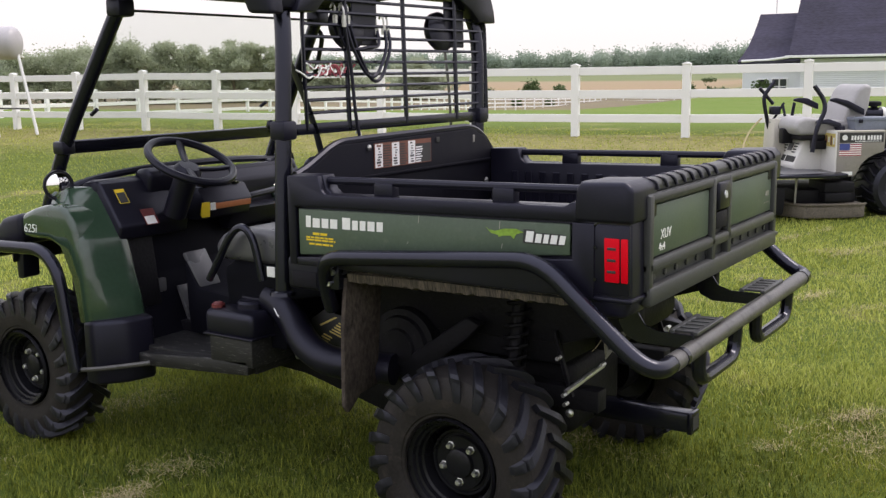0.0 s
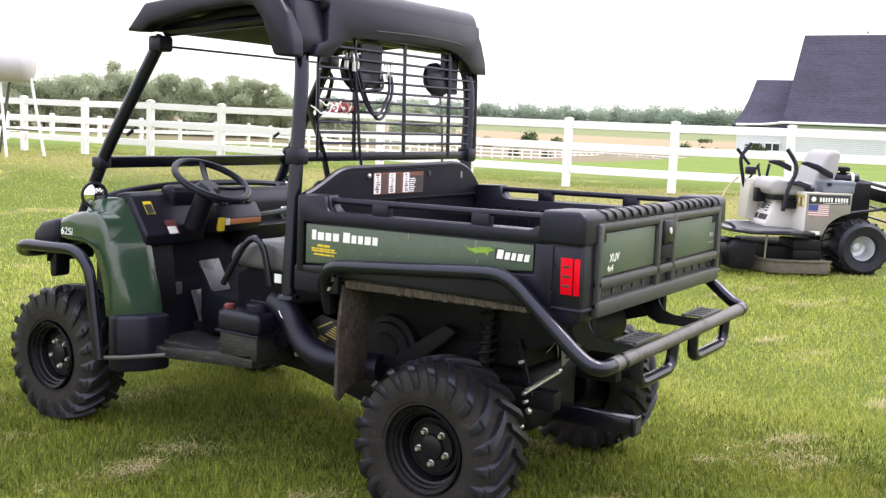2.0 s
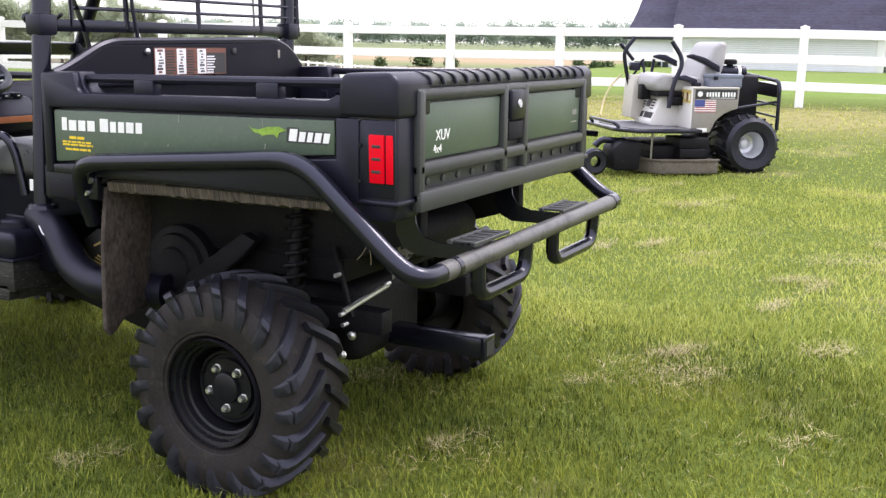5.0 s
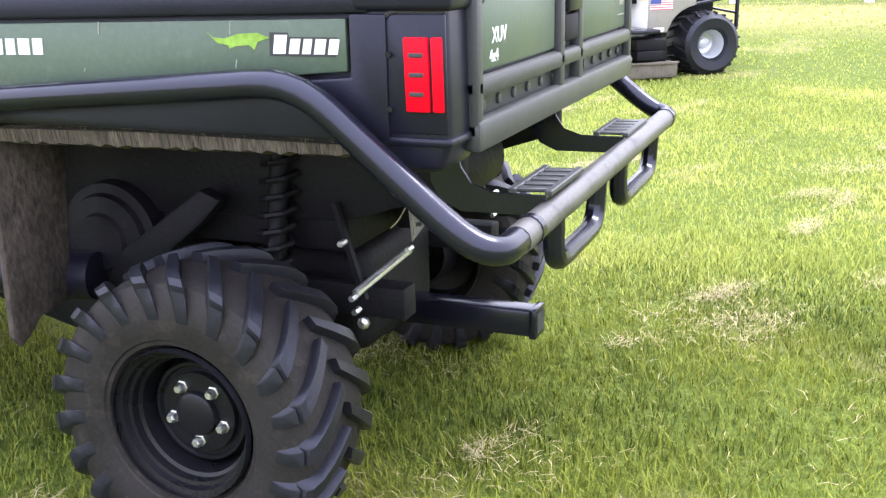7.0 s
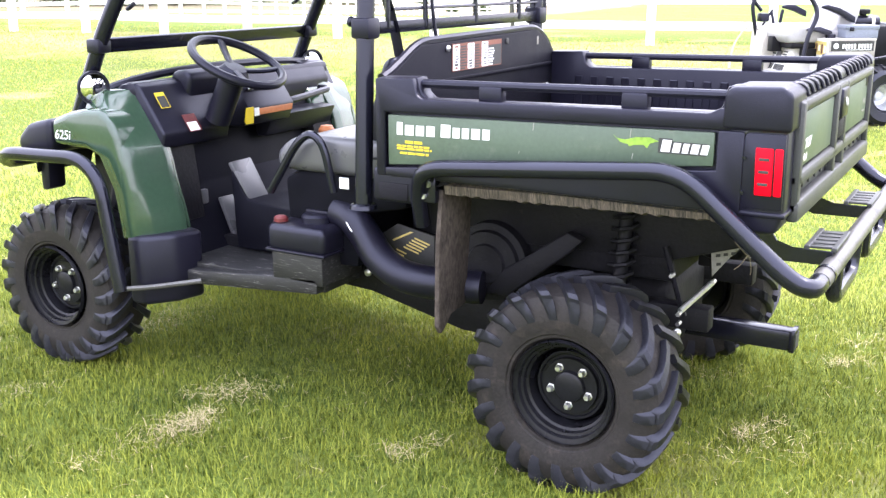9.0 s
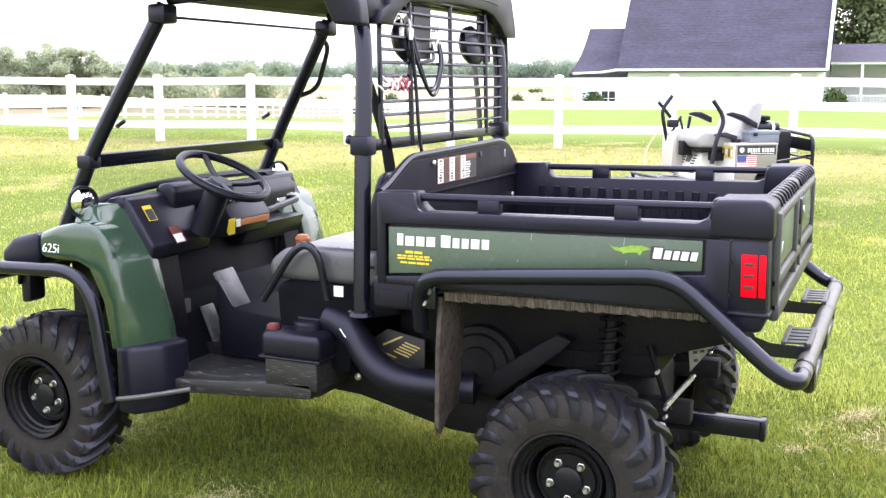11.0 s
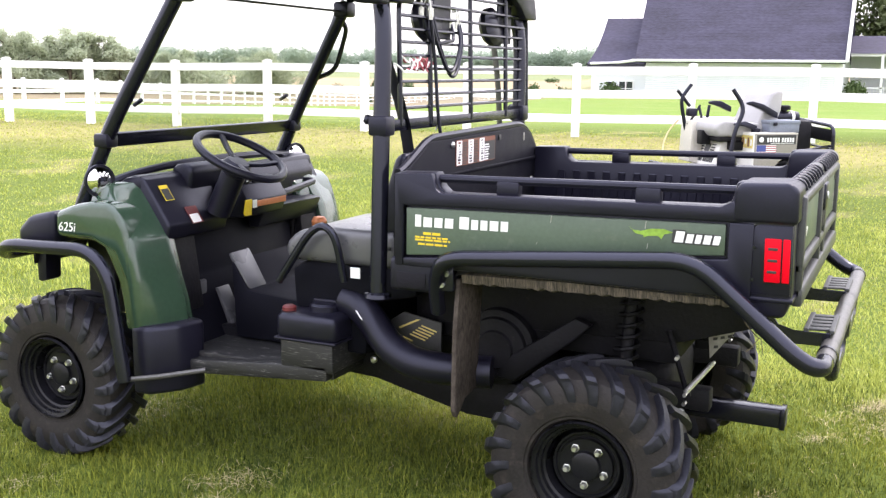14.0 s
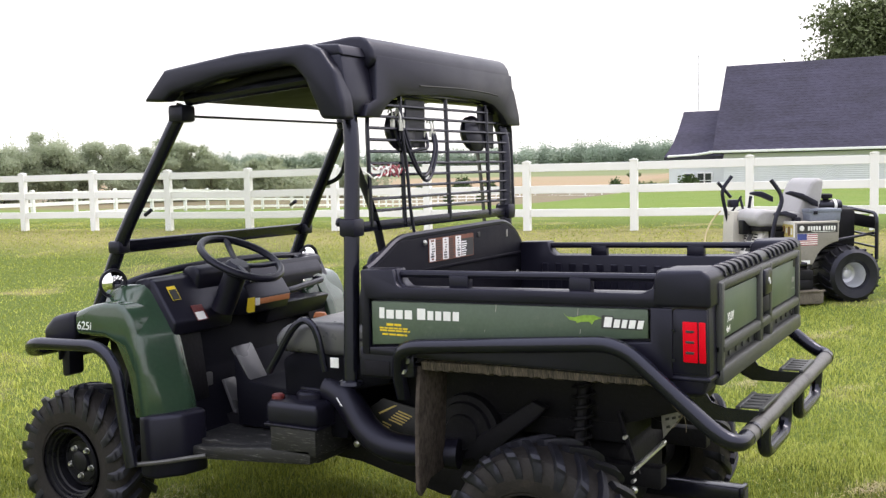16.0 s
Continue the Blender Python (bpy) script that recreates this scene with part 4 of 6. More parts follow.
    # seats
    P("seat_base", prism([(-1.08, 0.48), (-1.10, 0.76), (-1.02, 0.80), (-0.62, 0.80), (-0.62, 0.70), (-0.79, 0.665), (-0.81, 0.48)], -0.47, 0.53, "y", 0.02), CAB_BLACK)
    for y0, y1 in ((-0.50, -0.04), (0.05, 0.52)):
        seat = P("seat_cushion", prism([(-1.10, 0.79), (-1.115, 0.845), (-1.06, 0.895), (-0.95, 0.912), (-0.68, 0.912), (-0.66, 0.79)], y0, y1, "y", 0.032, 4), VINYL, label="grey vinyl seat cushion")
        P("seat_welt", tube([(-1.108, y0 + 0.03, 0.835), (-0.70, y0 + 0.0, 0.86)], 0.006, 6, 0), BLACK, seat)
        P("seat_back", prism([(-0.78, 0.90), (-0.70, 1.16), (-0.655, 1.175), (-0.645, 0.90)], y0 + 0.02, y1 - 0.02, "y", 0.03, 4), BLACK, label="black seat back")
    hoop = P("hip_restraint", tube([(-1.115, -0.525, 0.72), (-0.990, -0.535, 0.895), (-0.935, -0.535, 0.930), (-0.890, -0.53, 0.895), (-0.862, -0.52, 0.74)], 0.0135, 10, 0.055), STEEL_BLACK, label="black looped seat side handle")
    P("buckle", box((-0.69, -0.10, 0.90), (-0.65, -0.06, 0.935), 0.006), BLACK)
    P("hand_lever", lathe([(0.03, 0), (0.032, 0.02), (0.022, 0.036), (0, 0.04)], (-1.356, 0.128, 0.805), (0, 0, 1), 14), ORANGE, label="orange-topped control knob")
    P("lever_stem", rod((-1.356, 0.128, 0.60), (-1.356, 0.128, 0.805), 0.028, 12), BLACK)
    P("seat_tag", box((-0.838, -0.5235, 0.756), (-0.802, -0.5195, 0.792), 0.001, 1), WHITE, label="small white paper tag")

    # dash and steering
    dash = P("dash", prism([(-1.86, 0.985), (-1.76, 1.042), (-1.695, 1.045), (-1.660, 0.985), (-1.665, 0.87), (-1.72, 0.83), (-1.86, 0.85)], -0.52, 0.575, "y", 0.014, 3), BLACK, label="black moulded dashboard")
    P("dash_pod", prism([(-1.765, 1.035), (-1.72, 1.050), (-1.675, 1.040), (-1.565, 0.875), (-1.58, 0.820), (-1.74, 0.81)], -0.535, -0.19, "y", 0.012, 3), BLACK, dash)
    P("instrument_hood", prism([(-1.74, 1.02), (-1.71, 1.072), (-1.65, 1.080), (-1.62, 1.055), (-1.64, 0.97), (-1.71, 0.95)], -0.33, -0.08, "y", 0.018, 3), BLACK, dash)
    P("glove_frame", prism([(-1.78, 1.055), (-1.715, 1.048), (-1.640, 0.90), (-1.625, 0.77), (-1.76, 0.77)], 0.47, 0.625, "y", 0.015), BLACK, dash)
    P("grab_bar", tube([(-1.53, 0.07, 0.930), (-1.515, 0.12, 0.933), (-1.60, 0.49, 0.940), (-1.67, 0.50, 0.940)], 0.014, 8, 0.04), BLACK, dash)
    P("dash_shelf", prism([(-1.66, 0.79), (-1.66, 0.885), (-1.56, 0.875), (-1.60, 0.79)], 0.05, 0.48, "y", 0.008), BLACK, dash)
    switch = P("switch_panel", prism([(-1.65, 0.995), (-1.525, 0.995), (-1.480, 0.930), (-1.505, 0.865), (-1.65, 0.855)], -0.18, 0.09, "y", 0.008), BLACK, dash)
    P("switch_label", prism([(-1.503, 0.956), (-1.4805, 0.925), (-1.4835, 0.902), (-1.5055, 0.952)], -0.17, 0.08, "y", 0.001, 1), ORANGE, switch)
    for k in range(4):
        knob = P("switch", box((-1.560, -0.150 + k * 0.055, 0.990), (-1.516, -0.116 + k * 0.055, 1.013), 0.005), BLACK, switch)
        P("switch_mark", box((-1.5165, -0.140 + k * 0.055, 0.999), (-1.5150, -0.128 + k * 0.055, 1.004), 0), WHITE, knob)
        P("switch_mark", box((-1.515, -0.110 + k * 0.055, 0.9945), (-1.530, -0.106 + k * 0.055, 0.9962), 0), SILVER, switch)
    P("key_tag", prism([(-1.492, 0.885), (-1.481, 0.937), (-1.478, 0.937), (-1.482, 0.875)], -0.200, -0.157, "y", 0.001, 1), YELLOW, switch, "yellow key tag")
    P("key_card", box((-1.4795, -0.155, 0.902), (-1.4765, -0.128, 0.932), 0), WHITE, switch)
    def on_pod(z):
        return -1.675 + (1.040 - z) * 0.667

    def pod_label(name, y0, y1, z0, z1, mat, parent, lift):
        a, b = on_pod(z0) + lift, on_pod(z1) + lift
        return P(name, prism([(a - 0.002, z0), (a, z0), (b, z1), (b - 0.002, z1)], y0, y1, "y", 0), mat, parent)
    yl = pod_label("yellow_label", -0.488, -0.443, 0.958, 1.010, YELLOW, dash, 0.005)
    pod_label("label_print", -0.486, -0.446, 0.960, 0.998, DARK_INK, yl, 0.0058)
    rl = pod_label("red_label", -0.415, -0.352, 0.870, 0.928, RED_DARK, dash, 0.005)
    pod_label("label_print", -0.411, -0.362, 0.873, 0.902, WHITE, rl, 0.0058)
    centre, up = Vector((-1.430, -0.291, 1.113)), Vector((0.452, 0, 0.892)).normalized()
    fwd = up.cross(Vector((0, 1, 0))).normalized()
    ring = [centre + 0.166 * (math.cos(a) * Vector((0, 1, 0)) + math.sin(a) * fwd) for a in [k * 6.28319 / 40 for k in range(40)]]
    sw = P("steering_wheel", tube(ring, 0.0155, 10, 0, True), BLACK, label="black three-spoke steering wheel")
    P("wheel_boss", lathe([(0.0, 0.012), (0.04, 0.01), (0.055, -0.01), (0.05, -0.04), (0.03, -0.06)], centre - up * 0.03, up, 20), BLACK, sw)
    for a in (1.15, -0.45, -2.1):
        d = math.cos(a) * Vector((0, 1, 0)) + math.sin(a) * fwd
        P("spoke", tube([centre - up * 0.03 + d * 0.03, centre - up * 0.02 + d * 0.10, centre + d * 0.162], 0.021, 10, 0.03, flat=0.45), BLACK, sw)
    P("steering_column", tube([centre - up * 0.05, centre - up * 0.24], 0.046, 16, 0), BLACK)

    # hood, fenders, front guard
    hood = P("hood", prism([(-2.16, 0.80), (-2.17, 0.86), (-1.95, 0.945), (-1.72, 1.032), (-1.66, 0.99), (-1.70, 0.82)], -0.52, 0.52, "y", 0.03, 3), GREEN, label="green hood")
    P("cowl", prism([(-1.86, 0.97), (-1.76, 1.040), (-1.69, 1.050), (-1.68, 1.00), (-1.80, 0.95)], -0.54, 0.60, "y", 0.015), BLACK, hood)
    for s in (-1, 1):
        a, b = sorted((s * 0.40, s * 0.700))
        fender = P("front_fender", prism([(-1.945, 0.832), (-1.945, 0.922), (-1.86, 0.952), (-1.78, 0.970), (-1.70, 0.972), (-1.655, 0.945), (-1.625, 0.89), (-1.605, 0.80), (-1.60, 0.68), (-1.645, 0.70), (-1.685, 0.79), (-1.78, 0.832)], a, b, "y", 0.026, 4), GREEN, label="glossy green front fender")
        P("nose_panel", prism([(-2.125, 0.79), (-2.13, 0.848), (-2.07, 0.900), (-1.950, 0.925), (-1.950, 0.80)], a, b, "y", 0.024, 3), BLACK, fender)
        P("fender_flank", loft([[(x0, s * yr, z), (x1 - 0.02, s * yr, z), (x1, s * (yr - 0.008), z), (x1 + 0.45 * (x2 - x1), s * (yr - 0.055), z), (x2, s * 0.537, z), (x2 - 0.005, s * 0.49, z), (x0, s * 0.49, z)]
                                for z, x0, x1, x2, yr in ((0.53, -1.635, -1.575, -1.500, 0.697), (0.62, -1.645, -1.578, -1.520, 0.698), (0.70, -1.66, -1.582, -1.545, 0.698), (0.78, -1.70, -1.595, -1.564, 0.698), (0.84, -1.735, -1.612, -1.580, 0.696), (0.88, -1.76, -1.635, -1.605, 0.693),
                                                          (0.92, -1.79, -1.662, -1.632, 0.686), (0.95, -1.80, -1.685, -1.652, 0.674), (0.975, -1.81, -1.71, -1.670, 0.655), (1.0, -1.815, -1.74, -1.688, 0.632), (1.025, -1.80, -1.765, -1.708, 0.605))], 0.008, 2), GREEN, fender)
        pl = [(-1.62, s * 0.700), (-1.545, s * 0.700), (-1.475, s * 0.61), (-1.45, s * 0.50), (-1.60, s * 0.46)]
        P("mud_guard", prism(pl, 0.300, 0.545, "z", 0.018, 3), BLACK, fender, "black plastic mud guard")
        P("arch_liner", prism([(-2.14, 0.70), (-2.10, 0.80), (-1.75, 0.82), (-1.66, 0.76), (-1.60, 0.55), (-1.56, 0.55), (-1.60, 0.84), (-2.14, 0.84)], min(s * 0.36, s * 0.62), max(s * 0.36, s * 0.62), "y", 0.006), FRAME, fender)
        P("arch_wall", prism([(-2.12, 0.50), (-2.12, 0.84), (-1.62, 0.84), (-1.62, 0.45)], min(s * 0.36, s * 0.34), max(s * 0.36, s * 0.34), "y", 0.003), FRAME, fender)
        P("turn_plate", prism([(-2.145, 0.63), (-2.15, 0.80), (-2.095, 0.80), (-2.10, 0.64)], min(s * 0.52, s * 0.60), max(s * 0.52, s * 0.60), "y", 0.012), BLACK, fender)
        g = P("front_guard", tube([(-2.22, s * 0.45, 0.745), (-2.22, s * 0.69, 0.745), (-2.12, s * 0.760, 0.800), (-1.74, s * 0.760, 0.812), (-1.655, s * 0.760, 0.745), (-1.600, s * 0.757, 0.362)], 0.024, 12, 0.07), STEEL_BLACK, label="black steel tube guard over the front wheel")
        P("guard_tail", tube([(-1.605, s * 0.757, 0.368), (-1.52, s * 0.70, 0.372), (-1.39, s * 0.585, 0.385)], 0.009, 8, 0.05), TUBE_WORN, g)
    P("front_bar", tube([(-2.22, -0.45, 0.745), (-2.22, 0.45, 0.745)], 0.024, 12, 0), STEEL_BLACK)
    nose = next(o for o in v.children if o.name == "front_fender")
    words("model_number", "625i", 0.046, Matrix(((1, 0, 0, -1.925), (0, 0, -1, -0.7008), (0, 1, 0, 0.858), (0, 0, 0, 1))), WHITE, nose, 0.0008, 0.15)

    # roll cage, windshield, roof
    for s in (-1, 1):
        post = P("cage_post", tube([(-0.69, s * 0.605, 0.735), (-0.70, -0.563 if s < 0 else 0.64, 1.28), (-0.705, -0.535 if s < 0 else 0.655, 1.60), (-0.76, -0.50 if s < 0 else 0.63, 1.72)], 0.027, 14, 0.16), STEEL_BLACK, label="black steel roll cage post")
        P("post_foot", lathe([(0.045, 0), (0.042, 0.012), (0.032, 0.016)], (-0.69, s * 0.605, 0.725), (0, 0, 1), 16), STEEL_BLACK, post)
        P("post_clamp", box((-0.733, (-0.563 if s < 0 else 0.642) - 0.033, 1.228), (-0.667, (-0.563 if s < 0 else 0.642) + 0.033, 1.290), 0.010), BLACK, post)
        P("clamp_knob", lathe([(0.014, 0), (0.016, 0.014), (0.010, 0.022), (0, 0.022)], (-0.733, -0.572 if s < 0 else 0.655, 1.275), (-1, s * 0.6, 0.3), 12), BLACK, post)
        P("pillar", tube([(-1.930, s * 0.603, 0.88), (-1.785, s * 0.596, 1.172), (-1.735, s * 0.590, 1.265), (-1.465, s * 0.545, 1.71)], 0.027, 12, 0.10), STEEL_BLACK, label="black slanted front cage pillar")
        P("pillar_clamp", box((-1.512, s * 0.545 - 0.038, 1.650), (-1.438, s * 0.545 + 0.038, 1.715), 0.012), BLACK)
        P("bar_clamp", box((-1.815, s * 0.596 - 0.032, 1.150), (-1.752, s * 0.596 + 0.030, 1.200), 0.010), BLACK)
        P("side_tube", tube([(-1.45, s * 0.535, 1.735), (-0.80, s * 0.50, 1.785)], 0.025, 10, 0), STEEL_BLACK)
    P("cross_bar", prism([(-1.800, 1.153), (-1.785, 1.203), (-1.767, 1.198), (-1.782, 1.148)], -0.59, 0.59, "y", 0.005), STEEL_BLACK, label="black flat bar across the windshield")
    P("top_bar", tube([(-0.78, -0.49, 1.745), (-0.78, 0.66, 1.745)], 0.028, 12, 0), STEEL_BLACK)
    P("grab_handle", tube([(-1.545, 0.565, 1.655), (-1.49, 0.600, 1.62), (-1.565, 0.615, 1.42), (-1.66, 0.585, 1.385)], 0.011, 8, 0.05), STEEL_BLACK, label="black looped grab handle")
    ws = P("windshield", bmesh.new(), GLASS, label="clear windshield sheet, slightly hazy")
    bm = bmesh.new()
    rows = [[bm.verts.new((x, y, z)) for y in (ya, yb)] for x, z, ya, yb in ((-1.865, 1.00, -0.57, 0.57), (-1.795, 1.17, -0.57, 0.57), (-1.735, 1.275, -0.565, 0.565), (-1.487, 1.675, -0.52, 0.52))]
    for a, b in zip(rows, rows[1:]):
        bm.faces.new((a[0], a[1], b[1], b[0]))
    bm.to_mesh(ws.data)
    ws.visible_shadow = False
    P("glass_edge", tube([(-1.487, -0.52, 1.675), (-1.487, 0.52, 1.675)], 0.005, 6, 0), DARK_INK)
    P("windshield_foot", tube([(-1.84, -0.58, 1.005), (-1.785, -0.48, 1.045), (-1.745, -0.30, 1.068), (-1.725, -0.05, 1.075), (-1.74, 0.30, 1.068), (-1.80, 0.57, 1.045)], 0.015, 8, 0.15), BLACK)
    for y in (-0.50, 0.43):
        P("glass_stud", rod((-1.735, y, 1.296), (-1.700, y, 1.316), 0.008, 8), BLACK)
    for s in (-1, 1):
        mir = P("mirror_shell", lathe([(0.0, -0.03), (0.03, -0.026), (0.054, -0.008), (0.059, 0.003), (0.057, 0.010), (0.050, 0.010), (0.048, 0.004)], (-1.792, s * 0.630, 1.035), (0.93, s * 0.03 - 0.27, 0.02), 24), BLACK, label="small round convex mirror")
        P("mirror_glass", lathe([(0.049, 0.003), (0.038, 0.010), (0.02, 0.0145), (0.0, 0.016)], (-1.792, s * 0.630, 1.035), (0.93, s * 0.03 - 0.27, 0.02), 24), CHROME, mir)
        P("mirror_arm", tube([(-1.805, s * 0.625, 1.02), (-1.86, s * 0.600, 1.02)], 0.008, 6, 0), STEEL_BLACK, mir)

    roof = P("roof", prism([(-1.55, 1.745), (-1.43, 1.846), (-1.10, 1.878), (-0.80, 1.885), (-0.71, 1.880), (-0.69, 1.84), (-0.80, 1.84), (-1.10, 1.840), (-1.40, 1.80), (-1.50, 1.73)], -0.60, 0.66, "y", 0.010, 3), BLACK, label="black moulded plastic roof")
    outline = [(-1.572, 1.728), (-1.462, 1.838), (-1.12, 1.874), (-0.81, 1.884), (-0.755, 1.862), (-0.70, 1.79), (-0.668, 1.69), (-0.662, 1.624), (-0.757, 1.630), (-0.82, 1.765), (-0.865, 1.812), (-0.92, 1.822), (-1.18, 1.80), (-1.43, 1.752), (-1.47, 1.724)]
    for inner, outer, drop in ((-0.575, -0.645, 0.0), (0.64, 0.725, 0.012)):
        P("roof_flange", loft([[(x, yy, z + drop) for x, z in outline] for yy in (inner, (inner + outer) / 2, outer)], 0.012), BLACK, roof)
    P("roof_dome", prism([(-1.20, 1.86), (-1.14, 1.884), (-0.95, 1.906), (-0.76, 1.922), (-0.715, 1.919), (-0.685, 1.904), (-0.667, 1.876), (-0.660, 1.845), (-0.666, 1.82), (-0.70, 1.80), (-0.76, 1.84), (-1.10, 1.84)], -0.460, 0.630, "y", 0.016, 3), BLACK, roof)
    rear = [(-0.440, 1.852), (0.642, 1.852), (0.650, 1.80), (0.67, 1.78), (0.715, 1.68), (0.722, 1.636), (0.60, 1.637), (0.54, 1.68), (0.46, 1.716), (0.37, 1.730), (0.10, 1.736), (-0.29, 1.720), (-0.35, 1.696), (-0.39, 1.67), (-0.425, 1.637), (-0.52, 1.637), (-0.50, 1.68), (-0.445, 1.70)]
    P("roof_rear", prism(rear, -0.72, -0.6605, "x", 0.005, 2), BLACK, roof)
    # thin dark line laid on to paint the shade of the moulded crease
    P("rear_crease", tube([(-0.660, -0.15, 1.762), (-0.660, 0.15, 1.770), (-0.660, 0.40, 1.766), (-0.660, 0.50, 1.758)], 0.0035, 5, 0.1), DARK_INK, roof)
    P("rear_cheek", prism([(-0.78, 1.85), (-0.70, 1.85), (-0.675, 1.70), (-0.68, 1.645), (-0.75, 1.645)], -0.60, -0.435, "y", 0.012, 2), BLACK, roof)
    P("roof_lining", prism([(-1.40, 1.765), (-1.07, 1.815), (-0.80, 1.83), (-0.80, 1.80), (-1.07, 1.785), (-1.40, 1.735)], -0.55, 0.55, "y", 0.004), FRAME, roof)

    # rear screen of flat bars with two head pads
    def on(y, s):
        """Across y, up s from 0 to 1 on the leaning screen."""
        return Vector((-0.685 - 0.012 * s, y, 1.225 + 0.53 * s))
    screen = P("rear_screen", tube([on(-0.462, 0.06), on(-0.462, 0.80), on(-0.40, 0.95), on(0.60, 0.95), on(0.68, 0.80), on(0.68, 0.06)], 0.012, 8, 0.06, flat=0.6), STEEL_BLACK, label="black steel rear screen of flat bars with two head pads")
    P("screen_foot", prism([(-0.52, 1.240), (-0.52, 1.276), (0.70, 1.276), (0.70, 1.240)], -0.690, -0.682, "x", 0.002), STEEL_BLACK, screen)
    for k in range(11):
        s = 0.162 + k * 0.0785
        P("screen_bar", tube([on(-0.462, s), on(0.68, s)], 0.0058, 6, 0), STEEL_BLACK, screen)
    for y in (-0.238, 0.105, 0.455):
        P("screen_upright", tube([on(y, 0.05), on(y, 0.98)], 0.0085, 6, 0), STEEL_BLACK, screen)
    for y in (-0.185, 0.40):
        c = on(y, 0.70) + Vector((-0.035, 0, 0))
        pad = lathe([(0, -0.03), (0.064, -0.028), (0.084, -0.010), (0.084, 0.01), (0.060, 0.025), (0, 0.028)], (0, 0, 0), (1, 0, 0), 24)
        bmesh.ops.transform(pad, matrix=Matrix.Translation(c) @ Matrix.Rotation(-0.2, 4, "Y") @ Matrix.Diagonal((1, 1.05, 0.92, 1)), verts=pad.verts)
        P("head_pad", pad, BLACK, screen, "black padded head rest")
        P("pad_plate", box((-0.712, y + 0.0, 1.535), (-0.704, y + 0.145, 1.715), 0.004, 1), BLACK, screen)
    for s in (-1, 1):
        strap = [(-0.74, s * 0.50, 1.52), (-0.70, s * 0.42, 1.30), (-0.70, s * 0.36, 1.12)] if s < 0 else [(-0.76, 0.47, 1.60), (-0.72, 0.45, 1.40), (-0.70, 0.44, 1.15)]
        P("seat_belt", tube(strap, 0.035, 6, 0.08, flat=0.12), BLACK, label="black seat belt strap")
    return v


UTV = utility_vehicle()


def bungee(points, label):
    c = thing("bungee_cord", label, "bungee cord", "cords on the rear screen")
    part("cord", tube(points, 0.0062, 7, 0.05), BLACK, c)
    for p in (points[0], points[-1]):
        part("hook", tube([(p[0], p[1], p[2] - 0.01), (p[0], p[1], p[2] + 0.03), (p[0] - 0.012, p[1], p[2] + 0.05), (p[0] - 0.02, p[1], p[2] + 0.03)], 0.0035, 6, 0.012), BOLT, c, "bright wire hook")
        part("ferrule", rod((p[0], p[1], p[2] - 0.025), (p[0], p[1], p[2] + 0.005), 0.009, 8), BOLT, c)


for y0, y1, low, x in ((-0.265, -0.035, 1.52, -0.685), (-0.235, -0.008, 1.42, -0.672), (-0.205, 0.022, 1.405, -0.678)):
    bungee([(x - 0.02, y0, 1.63), (x, y0 + 0.02, 1.52), (x + 0.01, 0.6 * y0 + 0.4 * y1, low), (x + 0.01, 0.35 * y0 + 0.65 * y1, low + 0.01), (x, y1 - 0.005, 1.53), (x - 0.02, y1, 1.60)], "black elastic bungee cord with wire hooks hanging on the screen")
bungee([(-0.68, -0.25, 1.62), (-0.672, -0.225, 1.45), (-0.665, -0.22, 1.30), (-0.66, -0.20, 1.20)], "black elastic cord hanging down the screen")
rope = thing("tie_rope", "red and white cord bundled on the rear screen", "rope")
r = random.Random(8)
for mat, n in ((CORD_RED, 5), (WHITE, 4)):
    for k in range(n):
        x0, x1 = sorted((r.uniform(-0.50, -0.30), r.uniform(-0.34, -0.18)))
        pts = [(-0.682 + r.uniform(-0.016, 0.012), x0 + (x1 - x0) * i / 8, 1.447 + r.uniform(-0.026, 0.028)) for i in range(9)]
        part("strand", tube(pts, 0.0030, 6, 0.02), mat, rope)


# ---- fence ----
ANGLE, SPACING, TOP = 0.1626, 1.843, 1.556


def fence_point(k):
    d = SPACING * k
    return -6.162 + d * math.cos(ANGLE), 12.704 + d * math.sin(ANGLE) + 0.0013 * d * d


def post_mesh(h, w=0.062):
    bm = box((-w, -w, -0.3), (w, w, h - 0.035), 0.004, 1)
    box((-w - 0.007, -w - 0.007, h - 0.04), (w + 0.007, w + 0.007, h - 0.018), 0.004, 1, bm=bm)
    prism([(-w - 0.004, h - 0.02), (0, h + 0.004), (w + 0.004, h - 0.02)], -w - 0.004, w + 0.004, "y", 0.003, 1, bm=bm)
    return mesh_of("post", bm, FENCE_WHITE)


def rail_mesh(length, h=0.066, t=0.022):
    return mesh_of("rail", box((0, -t, -h), (length, t, h), 0.004, 1), FENCE_WHITE)


def fence(points, tops, levels, label, w=0.062):
    f = thing("rail_fence", label, "fence")
    pm = post_mesh(1.22, w)
    for (x, y), z in zip(points, tops):
        o = new("post", pm)
        o.parent = f
        o.matrix_basis = pose(x, y, z - 1.22, 0, 0, math.degrees(ANGLE) + random.uniform(-1, 1))
    for (p, z), (q, zq) in zip(zip(points, tops), zip(points[1:], tops[1:])):
        d = Vector((q[0] - p[0], q[1] - p[1], zq - z))
        for lv in levels:
            o = new("rail", rail_mesh(d.length) if not f.get("rail") else None)
            o.parent = f
            o.matrix_basis = Matrix.Translation((p[0], p[1], z - lv)) @ d.to_track_quat("X", "Z").to_matrix().to_4x4()


